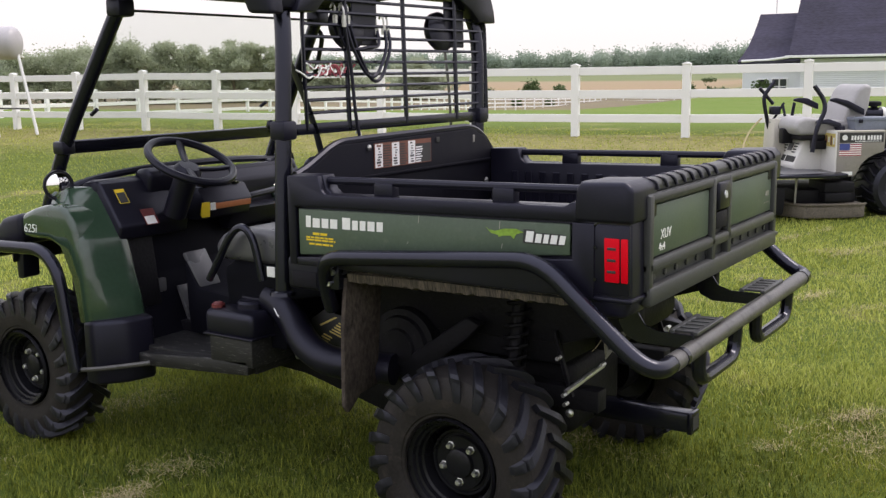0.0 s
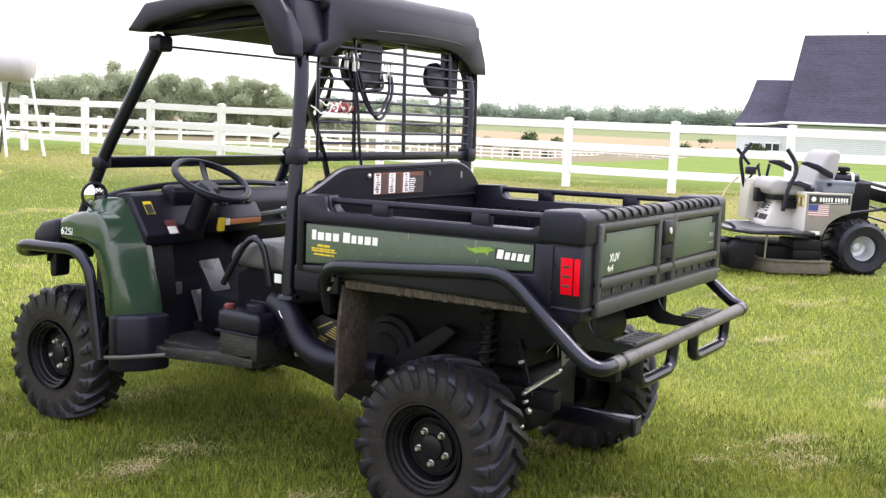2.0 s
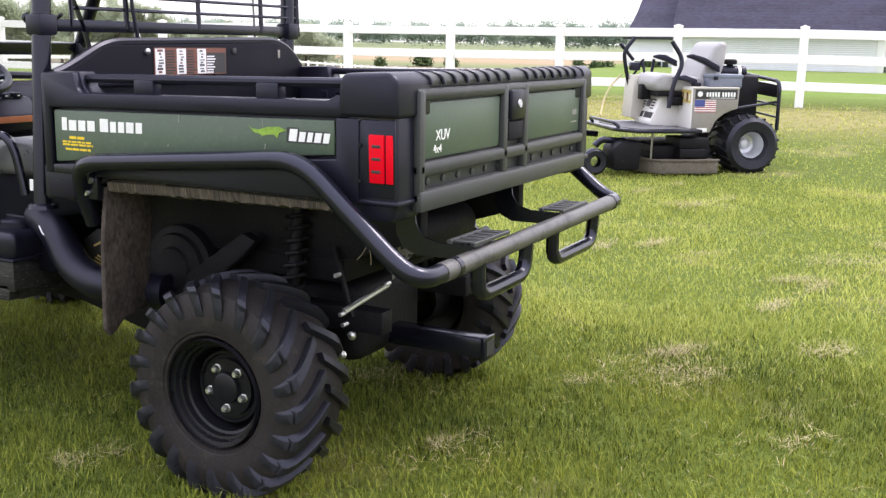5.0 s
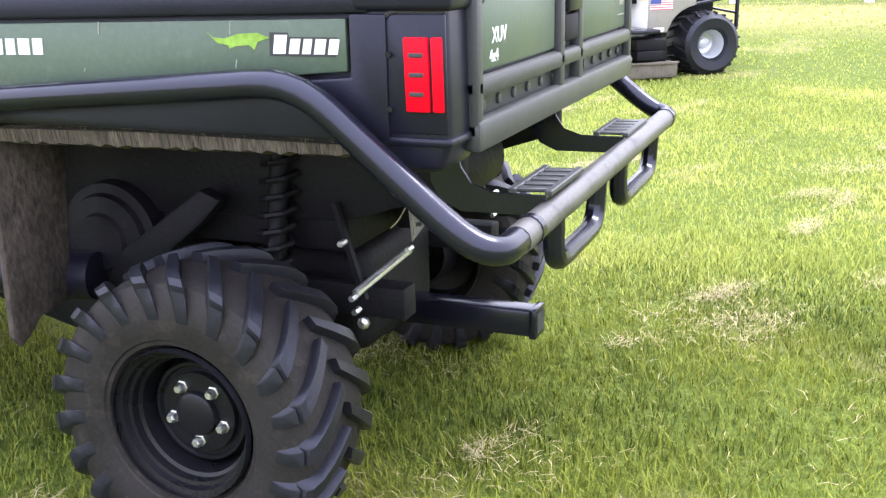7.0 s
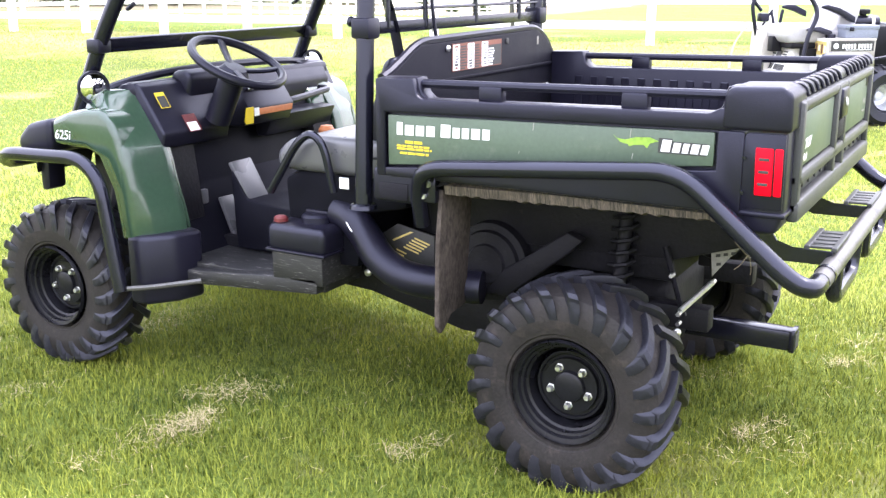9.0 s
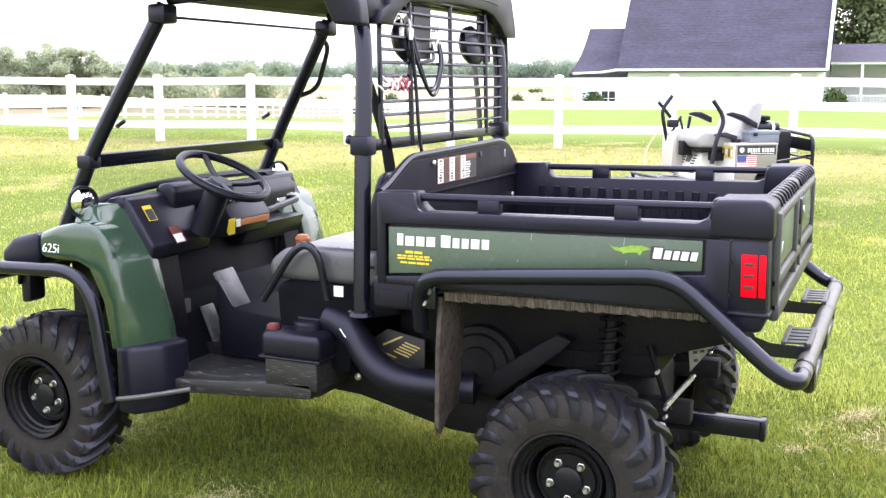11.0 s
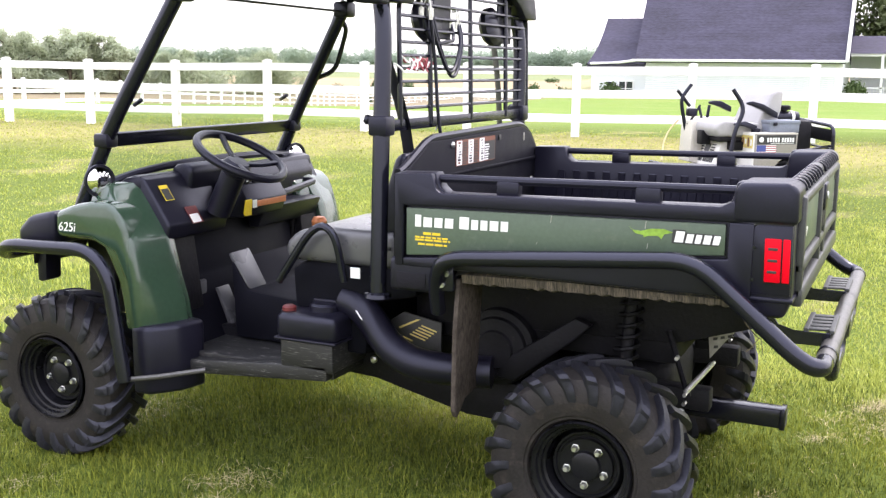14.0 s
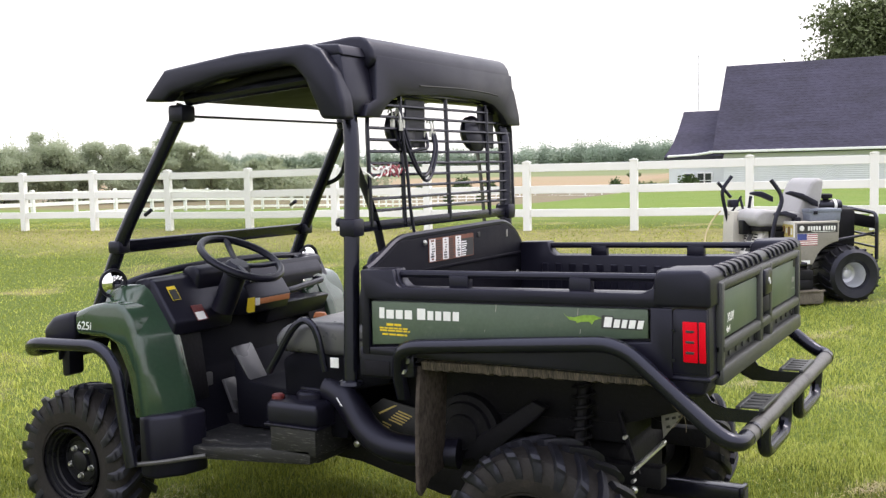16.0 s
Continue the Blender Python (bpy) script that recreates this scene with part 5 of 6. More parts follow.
near = [fence_point(k) for k in range(-12, 17)]
fence(near, [TOP + random.uniform(-0.012, 0.012) for _ in near], (0.125, 0.50, 0.90), "white vinyl three-rail fence along the yard")
far_pts = [(-24.9, 12.6), (-26.4, 15.4), (-28.05, 18.2), (-29.1, 20.95), (-30.1, 23.7), (-31.0, 26.5), (-31.8, 29.3), (-32.85, 32.45), (-36.5, 42.5), (-41.0, 55.0), (-46.5, 70.0), (-52.5, 86.3), (-55.8, 107.4), (-60.4, 133.0), (-54.0, 130.5), (-48.5, 128.5), (-42.0, 126.0)]
pts = []
for a, b in zip(far_pts, far_pts[1:]):
    n = max(1, round(math.dist(a, b) / 2.9))
    pts += [(a[0] + (b[0] - a[0]) * i / n, a[1] + (b[1] - a[1]) * i / n) for i in range(n)]
fence(pts, [float(np.interp(y, (12, 18, 21, 26, 32.5, 86, 107, 133, 174), (1.15, 1.07, 1.01, 0.94, 0.83, -1.15, -1.75, -2.3, -2.6))) for x, y in pts], (0.14, 0.52, 0.92), "white three-rail fence of the neighbouring paddock")


# ---- house ----
def house():
    h = thing("house", "pale sided house with a tall charcoal shingle roof, across the lawn", "house", at=(0, 0, -0.13))
    base = -0.22
    wall = part("wall", box((-15.8, 64.3, base), (-3.7, 70.6, 2.35), 0), SIDING, h, "pale blue-grey lap siding")
    lap = mesh_of("siding_board", box((0, -0.03, 0), (12.1, 0.0, 0.118), 0.012, 1), SIDING)
    for k in range(22):
        o = new("siding_board", lap)
        o.parent = wall
        o.matrix_basis = pose(-15.8, 64.3, base + 0.122 * k, 3, 0, 0)
    part("wing_wall", box((-19.75, 65.2, base - 0.9), (-15.8, 69.6, 2.10), 0), SIDING, h, "pale siding of the lower wing")
    roof = part("roof", prism([(63.7, 2.28), (67.4, 8.05), (71.1, 2.28), (70.9, 2.10), (67.4, 7.78), (63.9, 2.10)], -16.4, -3.5, "x", 0), SHINGLE, h, "charcoal shingle roof")
    course = mesh_of("shingle_course", box((0, -0.02, 0), (12.9, 0.012, 0.235), 0.004, 1), SHINGLE)
    slope = math.atan2(5.77, 3.7)
    for k in range(31):
        o = new("shingle_course", course)
        o.parent = roof
        s = 0.22 * k
        o.matrix_basis = Matrix.Translation((-16.4, 63.7 + s * math.cos(slope) - 0.012, 2.28 + s * math.sin(slope))) @ Matrix.Rotation(slope - math.pi / 2 - 0.02, 4, "X")
    slope_rows = ((-19.95, 64.7, 2.0), (-19.75, 65.1, 2.42), (-19.55, 65.6, 3.0), (-19.44, 66.2, 3.7), (-19.38, 66.8, 4.42), (-19.36, 67.4, 5.10))
    part("wing_roof", loft([[(x, y, z), (-16.0, y, z), (-16.0, y + 0.1, z - 0.22), (x, y + 0.1, z - 0.22)] for x, y, z in slope_rows]), SHINGLE, h, "charcoal flared wing roof")
    part("wing_back", loft([[(x, 134.8 - y, z), (-16.0, 134.8 - y, z), (-16.0, 134.7 - y, z - 0.22), (x, 134.7 - y, z - 0.22)] for x, y, z in slope_rows]), SHINGLE, h)
    part("wing_end", loft([[(x + 0.05, y + 0.05, z - 0.1), (x + 0.05, 134.7 - y, z - 0.1), (x + 0.3, 134.7 - y, z - 0.1), (x + 0.3, y + 0.05, z - 0.1)] for x, y, z in slope_rows[:-1]]), SHINGLE, h)
    part("gutter", box((-16.6, 63.5, 2.16), (-3.4, 63.72, 2.32), 0.03), TRIM_WHITE, h, "white gutter")
    part("wing_gutter", tube([(-19.7, 64.75, 2.02), (-18.0, 64.8, 2.06), (-16.6, 64.6, 2.24)], 0.09, 8, 0.4), TRIM_WHITE, h)
    part("corner_board", box((-4.1, 64.2, base), (-3.65, 64.3, 2.3), 0.01), TRIM_WHITE, h)
    part("rake_board", prism([(63.5, 2.2), (63.5, 2.5), (67.3, 8.25), (67.5, 8.0)], -3.52, -3.32, "x", 0), TRIM_WHITE, h)
    for x0, x1, z0, z1 in ((-18.67, -18.14, 0.32, 0.82), (-17.76, -17.36, -0.10, 0.84), (-17.26, -16.86, -0.10, 0.84)):
        w = part("window", box((x0 - 0.07, 65.10, z0 - 0.07), (x1 + 0.07, 65.22, z1 + 0.07), 0.01), TRIM_WHITE, h)
        part("pane", box((x0, 65.08, z0), (x1, 65.13, z1), 0), DARK_GLASS, w)
        part("glazing_bar", box((x0, 65.06, (z0 + z1) / 2 - 0.03), (x1, 65.10, (z0 + z1) / 2 + 0.03), 0), TRIM_WHITE, w)
    porch = part("porch_roof", prism([(66.0, 2.75), (68.6, 3.9), (71.2, 2.75)], -3.5, 2.5, "x", 0), SHINGLE, h)
    part("porch_beam", box((-3.4, 66.1, 2.58), (2.4, 66.25, 2.75), 0.01), TRIM_WHITE, h)
    for x in (-1.55, 0.6, 2.3):
        part("porch_post", box((x - 0.08, 66.1, base), (x + 0.08, 66.26, 2.6), 0.01), TRIM_WHITE, h)
    rail = part("porch_rail", box((-3.4, 66.1, 0.62), (2.4, 66.18, 0.70), 0), TRIM_WHITE, h)
    for k in range(30):
        part("baluster", box((-3.3 + 0.19 * k, 66.12, 0.1), (-3.24 + 0.19 * k, 66.16, 0.62), 0), TRIM_WHITE, rail)
    part("porch_back", box((-3.6, 70, base), (2.4, 70.1, 2.7), 0), SIDING, h)


house()
aerial = thing("aerial_mast", "thin bare television aerial mast by the house", "aerial")
part("mast", tube([(-19.6, 72, 0), (-19.6, 72, 9.3)], 0.03, 6, 0), SILVER, aerial)
part("boom", tube([(-20.1, 72, 9.2), (-19.1, 72, 9.2)], 0.02, 6, 0), SILVER, aerial)
for k in range(4):
    part("element", tube([(-20 + 0.28 * k, 71.7, 9.2), (-20 + 0.28 * k, 72.3, 9.2)], 0.012, 5, 0), SILVER, aerial)


# ---- trees, shrubs and far woods ----
def leaf_cloud(clumps, count, size, seed):
    """Many small leaf blades spread through ellipsoid clumps (centre, radii)."""
    rng = np.random.default_rng(seed)
    weights = np.array([r[0] * r[1] * r[2] for _, r in clumps]) ** 0.8
    pick = rng.choice(len(clumps), count, p=weights / weights.sum())
    d = rng.normal(size=(count, 3))
    d /= np.linalg.norm(d, axis=1)[:, None]
    reach = rng.uniform(0.25, 1.0, count) ** 0.5 * (1 + 0.30 * rng.normal(size=count))
    c = np.array([c for c, _ in clumps])[pick] + d * np.array([r for _, r in clumps])[pick] * reach[:, None]
    a, b = rng.normal(size=(count, 3)), rng.normal(size=(count, 3))
    a /= np.linalg.norm(a, axis=1)[:, None]
    b -= a * (a * b).sum(1)[:, None]
    b /= np.linalg.norm(b, axis=1)[:, None]
    s = size * rng.uniform(0.6, 1.4, count)[:, None]
    verts = np.stack([c - a * s, c + b * s * 0.5, c + a * s, c - b * s * 0.5], 1).reshape(-1, 3)
    return verts, np.arange(count * 4).reshape(-1, 4)


def raw_mesh(name, verts, faces, mat):
    me = bpy.data.meshes.new(name)
    k = faces.shape[1]
    me.vertices.add(len(verts))
    me.vertices.foreach_set("co", verts.astype(np.float32).ravel())
    me.loops.add(faces.size)
    me.loops.foreach_set("vertex_index", faces.astype(np.int32).ravel())
    me.polygons.add(len(faces))
    me.polygons.foreach_set("loop_start", np.arange(0, faces.size, k, dtype=np.int32))
    me.update(calc_edges=True)
    me.materials.append(mat)
    return me


def tree(x, y, z, h, spread, seed, label, leaves=17000, leaf=0.165, density=1.0, mat=LEAVES):
    r = random.Random(seed)
    t = thing("tree", label, "tree", "trees beyond the fences", at=(x, y, z))
    wood = bmesh.new()
    tube([(0, 0, -0.3), (0.1 * r.uniform(-1, 1), 0, h * 0.3), (0.2 * r.uniform(-1, 1), 0, h * 0.75)], h * 0.022, 7, 0.5, bm=wood)
    clumps = [((0, 0, h * 0.58), (spread * 0.42, spread * 0.42, h * 0.24))]
    for k in range(16):
        a, up = r.uniform(0, 6.28), r.uniform(0.22, 0.86)
        reach = spread * r.uniform(0.45, 0.95) * (1.15 - 0.75 * abs(up - 0.5))
        p = (reach * math.cos(a), reach * math.sin(a), h * up)
        tube([(0, 0, h * up * 0.55), (p[0] * 0.5, p[1] * 0.5, h * up * 0.82), p], h * 0.008, 5, 0.3, bm=wood)
        s = spread * r.uniform(0.26, 0.46) * density
        clumps.append((p, (s, s, s * r.uniform(0.6, 0.95))))
    part("trunk", wood, BARK, t)
    verts, faces = leaf_cloud(clumps, leaves, leaf, seed)
    crown = new("crown", raw_mesh("crown", verts, faces, mat))
    crown.parent = t


def woods(name, label, line, seed, count, size, mat):
    """A far belt of trees: line gives x, y, ground, height."""
    r = random.Random(seed)
    clumps = []
    for (x0, y0, z0, h0), (x1, y1, z1, h1) in zip(line, line[1:]):
        n = int(math.dist((x0, y0), (x1, y1)) / (0.24 * (h0 + h1) / 2)) + 1
        for i in range(n):
            s = i / n
            h = (h0 + (h1 - h0) * s) * r.uniform(0.72, 1.12)
            clumps.append(((x0 + (x1 - x0) * s, y0 + (y1 - y0) * s + r.uniform(-h, h), z0 + (z1 - z0) * s + h * 0.5), (h * r.uniform(0.4, 0.6), h * 0.4, h * 0.52)))
    verts, faces = leaf_cloud(clumps, count, size, seed)
    tagged(new(name, raw_mesh(name, verts, faces, mat)), label, "trees", kind="stuff")


# hedgerow trees and both tree belts wear the haze-paled leaf colours
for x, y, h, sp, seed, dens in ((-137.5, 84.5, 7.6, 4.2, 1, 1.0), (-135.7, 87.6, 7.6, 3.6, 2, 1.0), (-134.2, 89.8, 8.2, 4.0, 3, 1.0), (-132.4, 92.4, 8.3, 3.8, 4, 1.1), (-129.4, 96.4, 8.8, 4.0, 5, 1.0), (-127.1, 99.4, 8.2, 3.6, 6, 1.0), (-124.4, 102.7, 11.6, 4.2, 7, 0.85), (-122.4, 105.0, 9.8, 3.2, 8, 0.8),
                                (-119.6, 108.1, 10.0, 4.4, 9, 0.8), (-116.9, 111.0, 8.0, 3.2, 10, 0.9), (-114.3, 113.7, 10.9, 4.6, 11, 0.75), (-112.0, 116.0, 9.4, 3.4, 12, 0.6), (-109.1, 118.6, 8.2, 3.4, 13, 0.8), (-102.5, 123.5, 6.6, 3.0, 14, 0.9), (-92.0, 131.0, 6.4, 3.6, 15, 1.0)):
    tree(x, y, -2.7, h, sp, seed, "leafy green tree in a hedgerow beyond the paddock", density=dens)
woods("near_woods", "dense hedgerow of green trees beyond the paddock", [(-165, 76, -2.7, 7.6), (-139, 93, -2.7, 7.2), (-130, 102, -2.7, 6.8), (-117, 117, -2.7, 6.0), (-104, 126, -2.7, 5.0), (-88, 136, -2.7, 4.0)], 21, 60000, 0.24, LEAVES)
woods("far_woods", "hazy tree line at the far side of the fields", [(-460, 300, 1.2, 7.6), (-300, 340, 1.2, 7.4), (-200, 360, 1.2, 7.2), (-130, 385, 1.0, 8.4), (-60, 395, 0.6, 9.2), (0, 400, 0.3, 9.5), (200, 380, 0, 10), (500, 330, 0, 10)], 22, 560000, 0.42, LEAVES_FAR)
woods("field_shrubs", "low shrubs scattered along the field edges", [(-60, 172, -0.8, 0.7), (-58, 173, -0.8, 0.7)], 23, 300, 0.15, SHRUB)
tree(-7.0, 88, -0.3, 15.5, 6.5, 31, "tall dark green tree behind the house", 36000, 0.2, 1.1, LEAVES_DARK)
tree(2.5, 84, -0.3, 15.0, 7.0, 32, "tall dark green tree behind the house", 60000, 0.2, 1.3, LEAVES_DARK)


def shrub(x, y, z, s, seed, label):
    t = thing("shrub", label, "shrub", "shrubs", at=(x, y, z))
    verts, faces = leaf_cloud([((0, 0, s * 0.45), (s * 0.5, s * 0.5, s * 0.5)), ((s * 0.2, 0, s * 0.3), (s * 0.45, s * 0.4, s * 0.35))], 1500, 0.09 * s + 0.03, seed)
    o = new("leaves", raw_mesh("leaves", verts, faces, SHRUB))
    o.parent = t


shrub(-18.15, 64.6, -0.6, 1.2, 41, "rounded green shrub against the house wall")
shrub(-3.0, 65.0, -0.1, 1.0, 42, "low green shrub by the porch")
shrub(-20.75, 62.0, -0.62, 0.88, 43, "low spreading green shrub on the lawn")
shrub(-20.1, 62.2, -0.62, 0.82, 44, "low spreading green shrub on the lawn")

for x, y, s, seed in ((-84.0, 140.0, 1.6, 51), (-79.6, 146.0, 2.6, 52), (-76.0, 149.0, 1.9, 53), (-58.0, 160.0, 1.7, 54), (-58.5, 112.0, 1.0, 55), (-61.0, 108.0, 1.1, 56)):
    shrub(x, y, float(height(x, y)) - 0.1, s, seed, "small olive scrub bush in the far field")

# fuel tank on its stand beside the fence
tank = thing("fuel_tank", "grey fuel tank on a tall white steel stand beside the fence", "fuel tank", at=(-0.75, 0, -0.02))
part("barrel", lathe([(0, 0), (0.22, 0.01), (0.30, 0.06), (0.33, 0.12), (0.33, 1.75), (0.30, 1.81), (0, 1.87)], (-16.40, 9.85, 2.16), (-0.837, -0.546, 0), 28), TANK_GREY, tank)
part("cradle_rail", tube([(-16.43, 9.81, 1.96), (-17.75, 8.95, 1.96)], 0.035, 8, 0), TANK_WHITE, tank)
part("cradle_rail", tube([(-16.75, 10.15, 1.88), (-18.0, 9.30, 1.88)], 0.035, 8, 0), TUBE_WORN, tank)
part("cradle_bar", tube([(-16.43, 9.81, 1.93), (-16.75, 10.15, 1.88)], 0.03, 8, 0), TANK_WHITE, tank)
for top, low, mat in (((-16.43, 9.81, 1.96), (-16.03, 9.84, 0.33), TANK_WHITE), ((-16.95, 9.45, 1.93), (-16.45, 9.25, 0.30), TANK_WHITE), ((-17.2, 9.85, 1.88), (-17.45, 9.75, 0.33), TUBE_WORN), ((-17.7, 8.95, 1.93), (-17.9, 8.8, 0.28), TANK_WHITE)):
    part("stand_leg", tube([top, low], 0.032, 8, 0), mat, tank)
part("brace", tube([(-17.35, 9.78, 0.85), (-16.20, 9.83, 0.85)], 0.018, 6, 0), TUBE_WORN, tank)


# ---- zero-turn mower ----
def mower():
    heading = radians(37.4)
    m = thing("riding_mower", "pale and black zero-turn mower with grey seat parked on grass", "mower", at=(-0.0725, 6.969, 0.072))
    m.rotation_euler = (0, 0, math.pi + heading)     # local x ahead, local y to its left

    def P(name, bm, mat, parent=m, label=""):
        return part(name, bm, mat, parent, label)

    def big_wheel(x, y, r, w, rim, side):
        hub = new("wheel", mesh_of("wheel", lathe([(rim + 0.008, -w / 2 * 0.72), (rim + 0.004, -w / 2 * 0.80), (rim - 0.006, -w / 2 * 0.72), (rim - 0.016, -0.06), (rim - 0.03, -0.03), (0.05, -0.02), (0.045, -0.05), (0.03, -0.06), (0, -0.06)], (0, 0, 0), (0, 1, 0), 28), SILVER))
        hub.parent = m
        bm = bmesh.new()
        h = w / 2
        prof = [(rim, -h * 0.7), (rim + 0.03, -h * 0.95), (r * 0.80, -h), (r * 0.93, -h * 0.86), (r * 0.985, -h * 0.5), (r, 0)]
        lathe(prof + [(a, -b) for a, b in reversed(prof[:-1])], (0, 0, 0), (0, 1, 0), 36, bm)
        part("tyre", bm, RUBBER, hub, "black turf tyre")
        for sgn in (-1, 1):
            me = mesh_of("tread_lug", tube([(r * math.cos(0.05 * sgn), 0.0, r * math.sin(0.05 * sgn)), (r * math.cos(0.12), sgn * h * 0.5, r * math.sin(0.12)), (r * 0.95 * math.cos(0.2), sgn * h * 0.88, r * 0.95 * math.sin(0.2))], 0.011, 5, 0.04), RUBBER)
            for k in range(20):
                o = new("tread_lug", me)
                o.parent = hub
                o.matrix_basis = Matrix.Rotation(6.28319 * k / 20, 4, "Y")
        hub.matrix_basis = Matrix.Translation((x, y, r)) @ Matrix.Rotation(0 if side < 0 else math.pi, 4, "Z")

    for y, side in ((0.0, 1), (-1.10, -1)):
        big_wheel(0.0, y - (0.21 if side > 0 else -0.21), 0.273, 0.42, 0.116, side)
    F = -0.06     # plane of the near tank's side
    arch = [(0.142, 0.784), (0.594, 0.790), (0.590, 0.376), (0.41, 0.385), (0.36, 0.487), (0.32, 0.528), (0.28, 0.556), (0.22, 0.585), (0.148, 0.605)]
    side = P("fuel_tank", prism(arch, F - 0.34, F, "y", 0.008), TAUPE, label="taupe side tank with dark and flag decals")
    P("tank_front", box((0.588, F - 0.345, 0.378), (0.604, F - 0.004, 0.794), 0.006), PALE, side, "pale front of the side tank")
    P("tank_top", box((0.14, F - 0.342, 0.784), (0.60, F + 0.002, 0.797), 0.005), BEIGE, side)
    P("tank_cap", lathe([(0.045, 0), (0.045, 0.03), (0.03, 0.04), (0, 0.04)], (0.50, -0.22, 0.797), (0, 0, 1), 16), BLACK, side)
    P("far_tank", prism(arch, -1.05, -0.72, "y", 0.008), TAUPE)
    P("name_plate", box((0.164, F, 0.690), (0.571, F + 0.003, 0.778), 0), DARK_INK, side)
    for k in range(10):
        x = 0.185 + k * 0.0275 + (0.014 if k > 4 else 0)
        P("plate_mark", box((x, F + 0.003, 0.712), (x + 0.018, F + 0.0045, 0.752), 0), WHITE, side)
    P("plate_line", box((0.185, F + 0.003, 0.698), (0.43, F + 0.0045, 0.703), 0), WHITE, side)
    P("plate_disc", lathe([(0.025, 0), (0.025, 0.002), (0, 0.002)], (0.525, F + 0.003, 0.735), (0, 1, 0), 14), WHITE, side)
    flag = P("flag_decal", box((0.366, F, 0.569), (0.571, F + 0.002, 0.682), 0), WHITE, side, "small striped flag decal")
    for k in range(6):
        P("flag_stripe", box((0.366, F + 0.002, 0.570 + k * 0.0195), (0.571, F + 0.003, 0.5795 + k * 0.0195), 0), CORD_RED, flag)
    P("flag_field", box((0.475, F + 0.003, 0.622), (0.571, F + 0.0042, 0.682), 0), BLUE_INK, flag)
    P("small_decal", box((0.44, F, 0.395), (0.54, F + 0.002, 0.428), 0), WHITE, side)
    dec = P("yellow_decal", box((0.604, -0.35, 0.650), (0.606, -0.075, 0.770), 0), YELLOW_DULL, side, "yellow and brown picture decal")
    for k in range(5):
        P("decal_shape", box((0.606, -0.32 + 0.05 * k, 0.662 + 0.012 * (k % 3)), (0.607, -0.29 + 0.05 * k, 0.735 + 0.014 * (k % 2)), 0), (WHITE, BROWN_INK)[k % 2], dec)
    front = P("seat_box", prism([(0.55, 0.40), (0.55, 0.715), (0.74, 0.715), (0.765, 0.70), (0.868, 0.47), (0.865, 0.43)], -0.80, -0.36, "y", 0.012), PALE, label="pale seat box with dark lettering blocks on its front")

    def on_front(name, y0, y1, z0, z1, mat):
        c, d = (0.868 - (z - 0.47) * 0.448 + 0.004 for z in (z0, z1))
        P(name, prism([(c - 0.004, z0), (c, z0), (d, z1), (d - 0.004, z1)], y0, y1, "y", 0), mat, front)
    for k in range(11):
        y0 = -0.775 + k * 0.035 + (0.018 if k > 4 else 0)
        on_front("letter_block", y0, y0 + 0.026, 0.492, 0.545, DARK_INK)
    for k in range(4):
        on_front("vent_slot", -0.74, -0.665, 0.575 + 0.026 * k, 0.586 + 0.026 * k, FRAME)
        on_front("vent_slot", -0.52, -0.445, 0.575 + 0.026 * k, 0.586 + 0.026 * k, FRAME)
    on_front("vent_panel", -0.645, -0.545, 0.590, 0.665, BLUE_GREY_DARK)
    P("lever_slot", box((0.604, -0.36, 0.62), (0.72, -0.25, 0.70), 0.008), FRAME)
    P("console", prism([(0.82, 0.45), (0.82, 0.86), (0.86, 0.885), (0.93, 0.88), (0.95, 0.48)], -0.93, -0.68, "y", 0.006), BEIGE, front, "pale control console")
    P("console_gap", box((0.82, -0.60, 0.66), (0.92, -0.50, 0.80), 0.01), FRAME)
    P("foot_plate", prism([(0.55, -1.08), (0.55, 0.10), (0.80, 0.15), (1.18, 0.15), (1.32, -0.10), (1.32, -0.95), (1.18, -1.08)], 0.395, 0.425, "z", 0.004), STEEL_BLACK, label="black steel foot plate")
    P("tread_mat", prism([(0.80, -0.85), (0.72, 0.04), (1.12, 0.10), (1.22, -0.12), (1.22, -0.80)], 0.425, 0.431, "z", 0.001, 1), BLUE_GREY_DARK)
    P("toe_guard", tube([(1.26, -0.10, 0.425), (1.30, -0.12, 0.47), (1.30, -0.85, 0.47), (1.26, -0.88, 0.425)], 0.016, 8, 0.04), STEEL_BLACK)
    deck = P("mower_deck", prism([(0.34, 0.02), (0.40, 0.06), (0.72, 0.06), (0.92, 0.06), (1.06, -0.15), (1.10, -0.45), (1.10, -0.95), (0.9, -1.15), (0.3, -1.10)], 0.02, 0.145, "z", 0.016), MUD_STEEL, label="mud-caked steel mower deck")
    P("deck_rim", prism([(0.33, 0.03), (0.40, 0.075), (0.92, 0.075), (1.075, -0.14), (1.06, -0.16), (0.91, 0.055), (0.40, 0.055)], 0.135, 0.155, "z", 0.003, 1), MUD_STEEL, deck)
    P("deck_top", box((0.40, -0.95, 0.145), (0.95, -0.06, 0.27), 0.015), FRAME, deck)
    P("belt_cover", box((0.46, -0.30, 0.25), (0.74, 0.05, 0.345), 0.012), FRAME, deck)
    P("belt_step", box((0.50, -0.25, 0.17), (0.74, 0.07, 0.25), 0.008), FRAME, deck)
    P("deck_hanger", tube([(0.98, -0.02, 0.15), (0.98, 0.0, 0.40)], 0.010, 6, 0), SHIELD, deck)
    P("chute", prism([(1.10, 0.05), (1.08, 0.31), (1.28, 0.32), (1.36, 0.25), (1.34, 0.05)], -0.28, 0.04, "y", 0.03), FRAME, label="black rubber discharge chute")
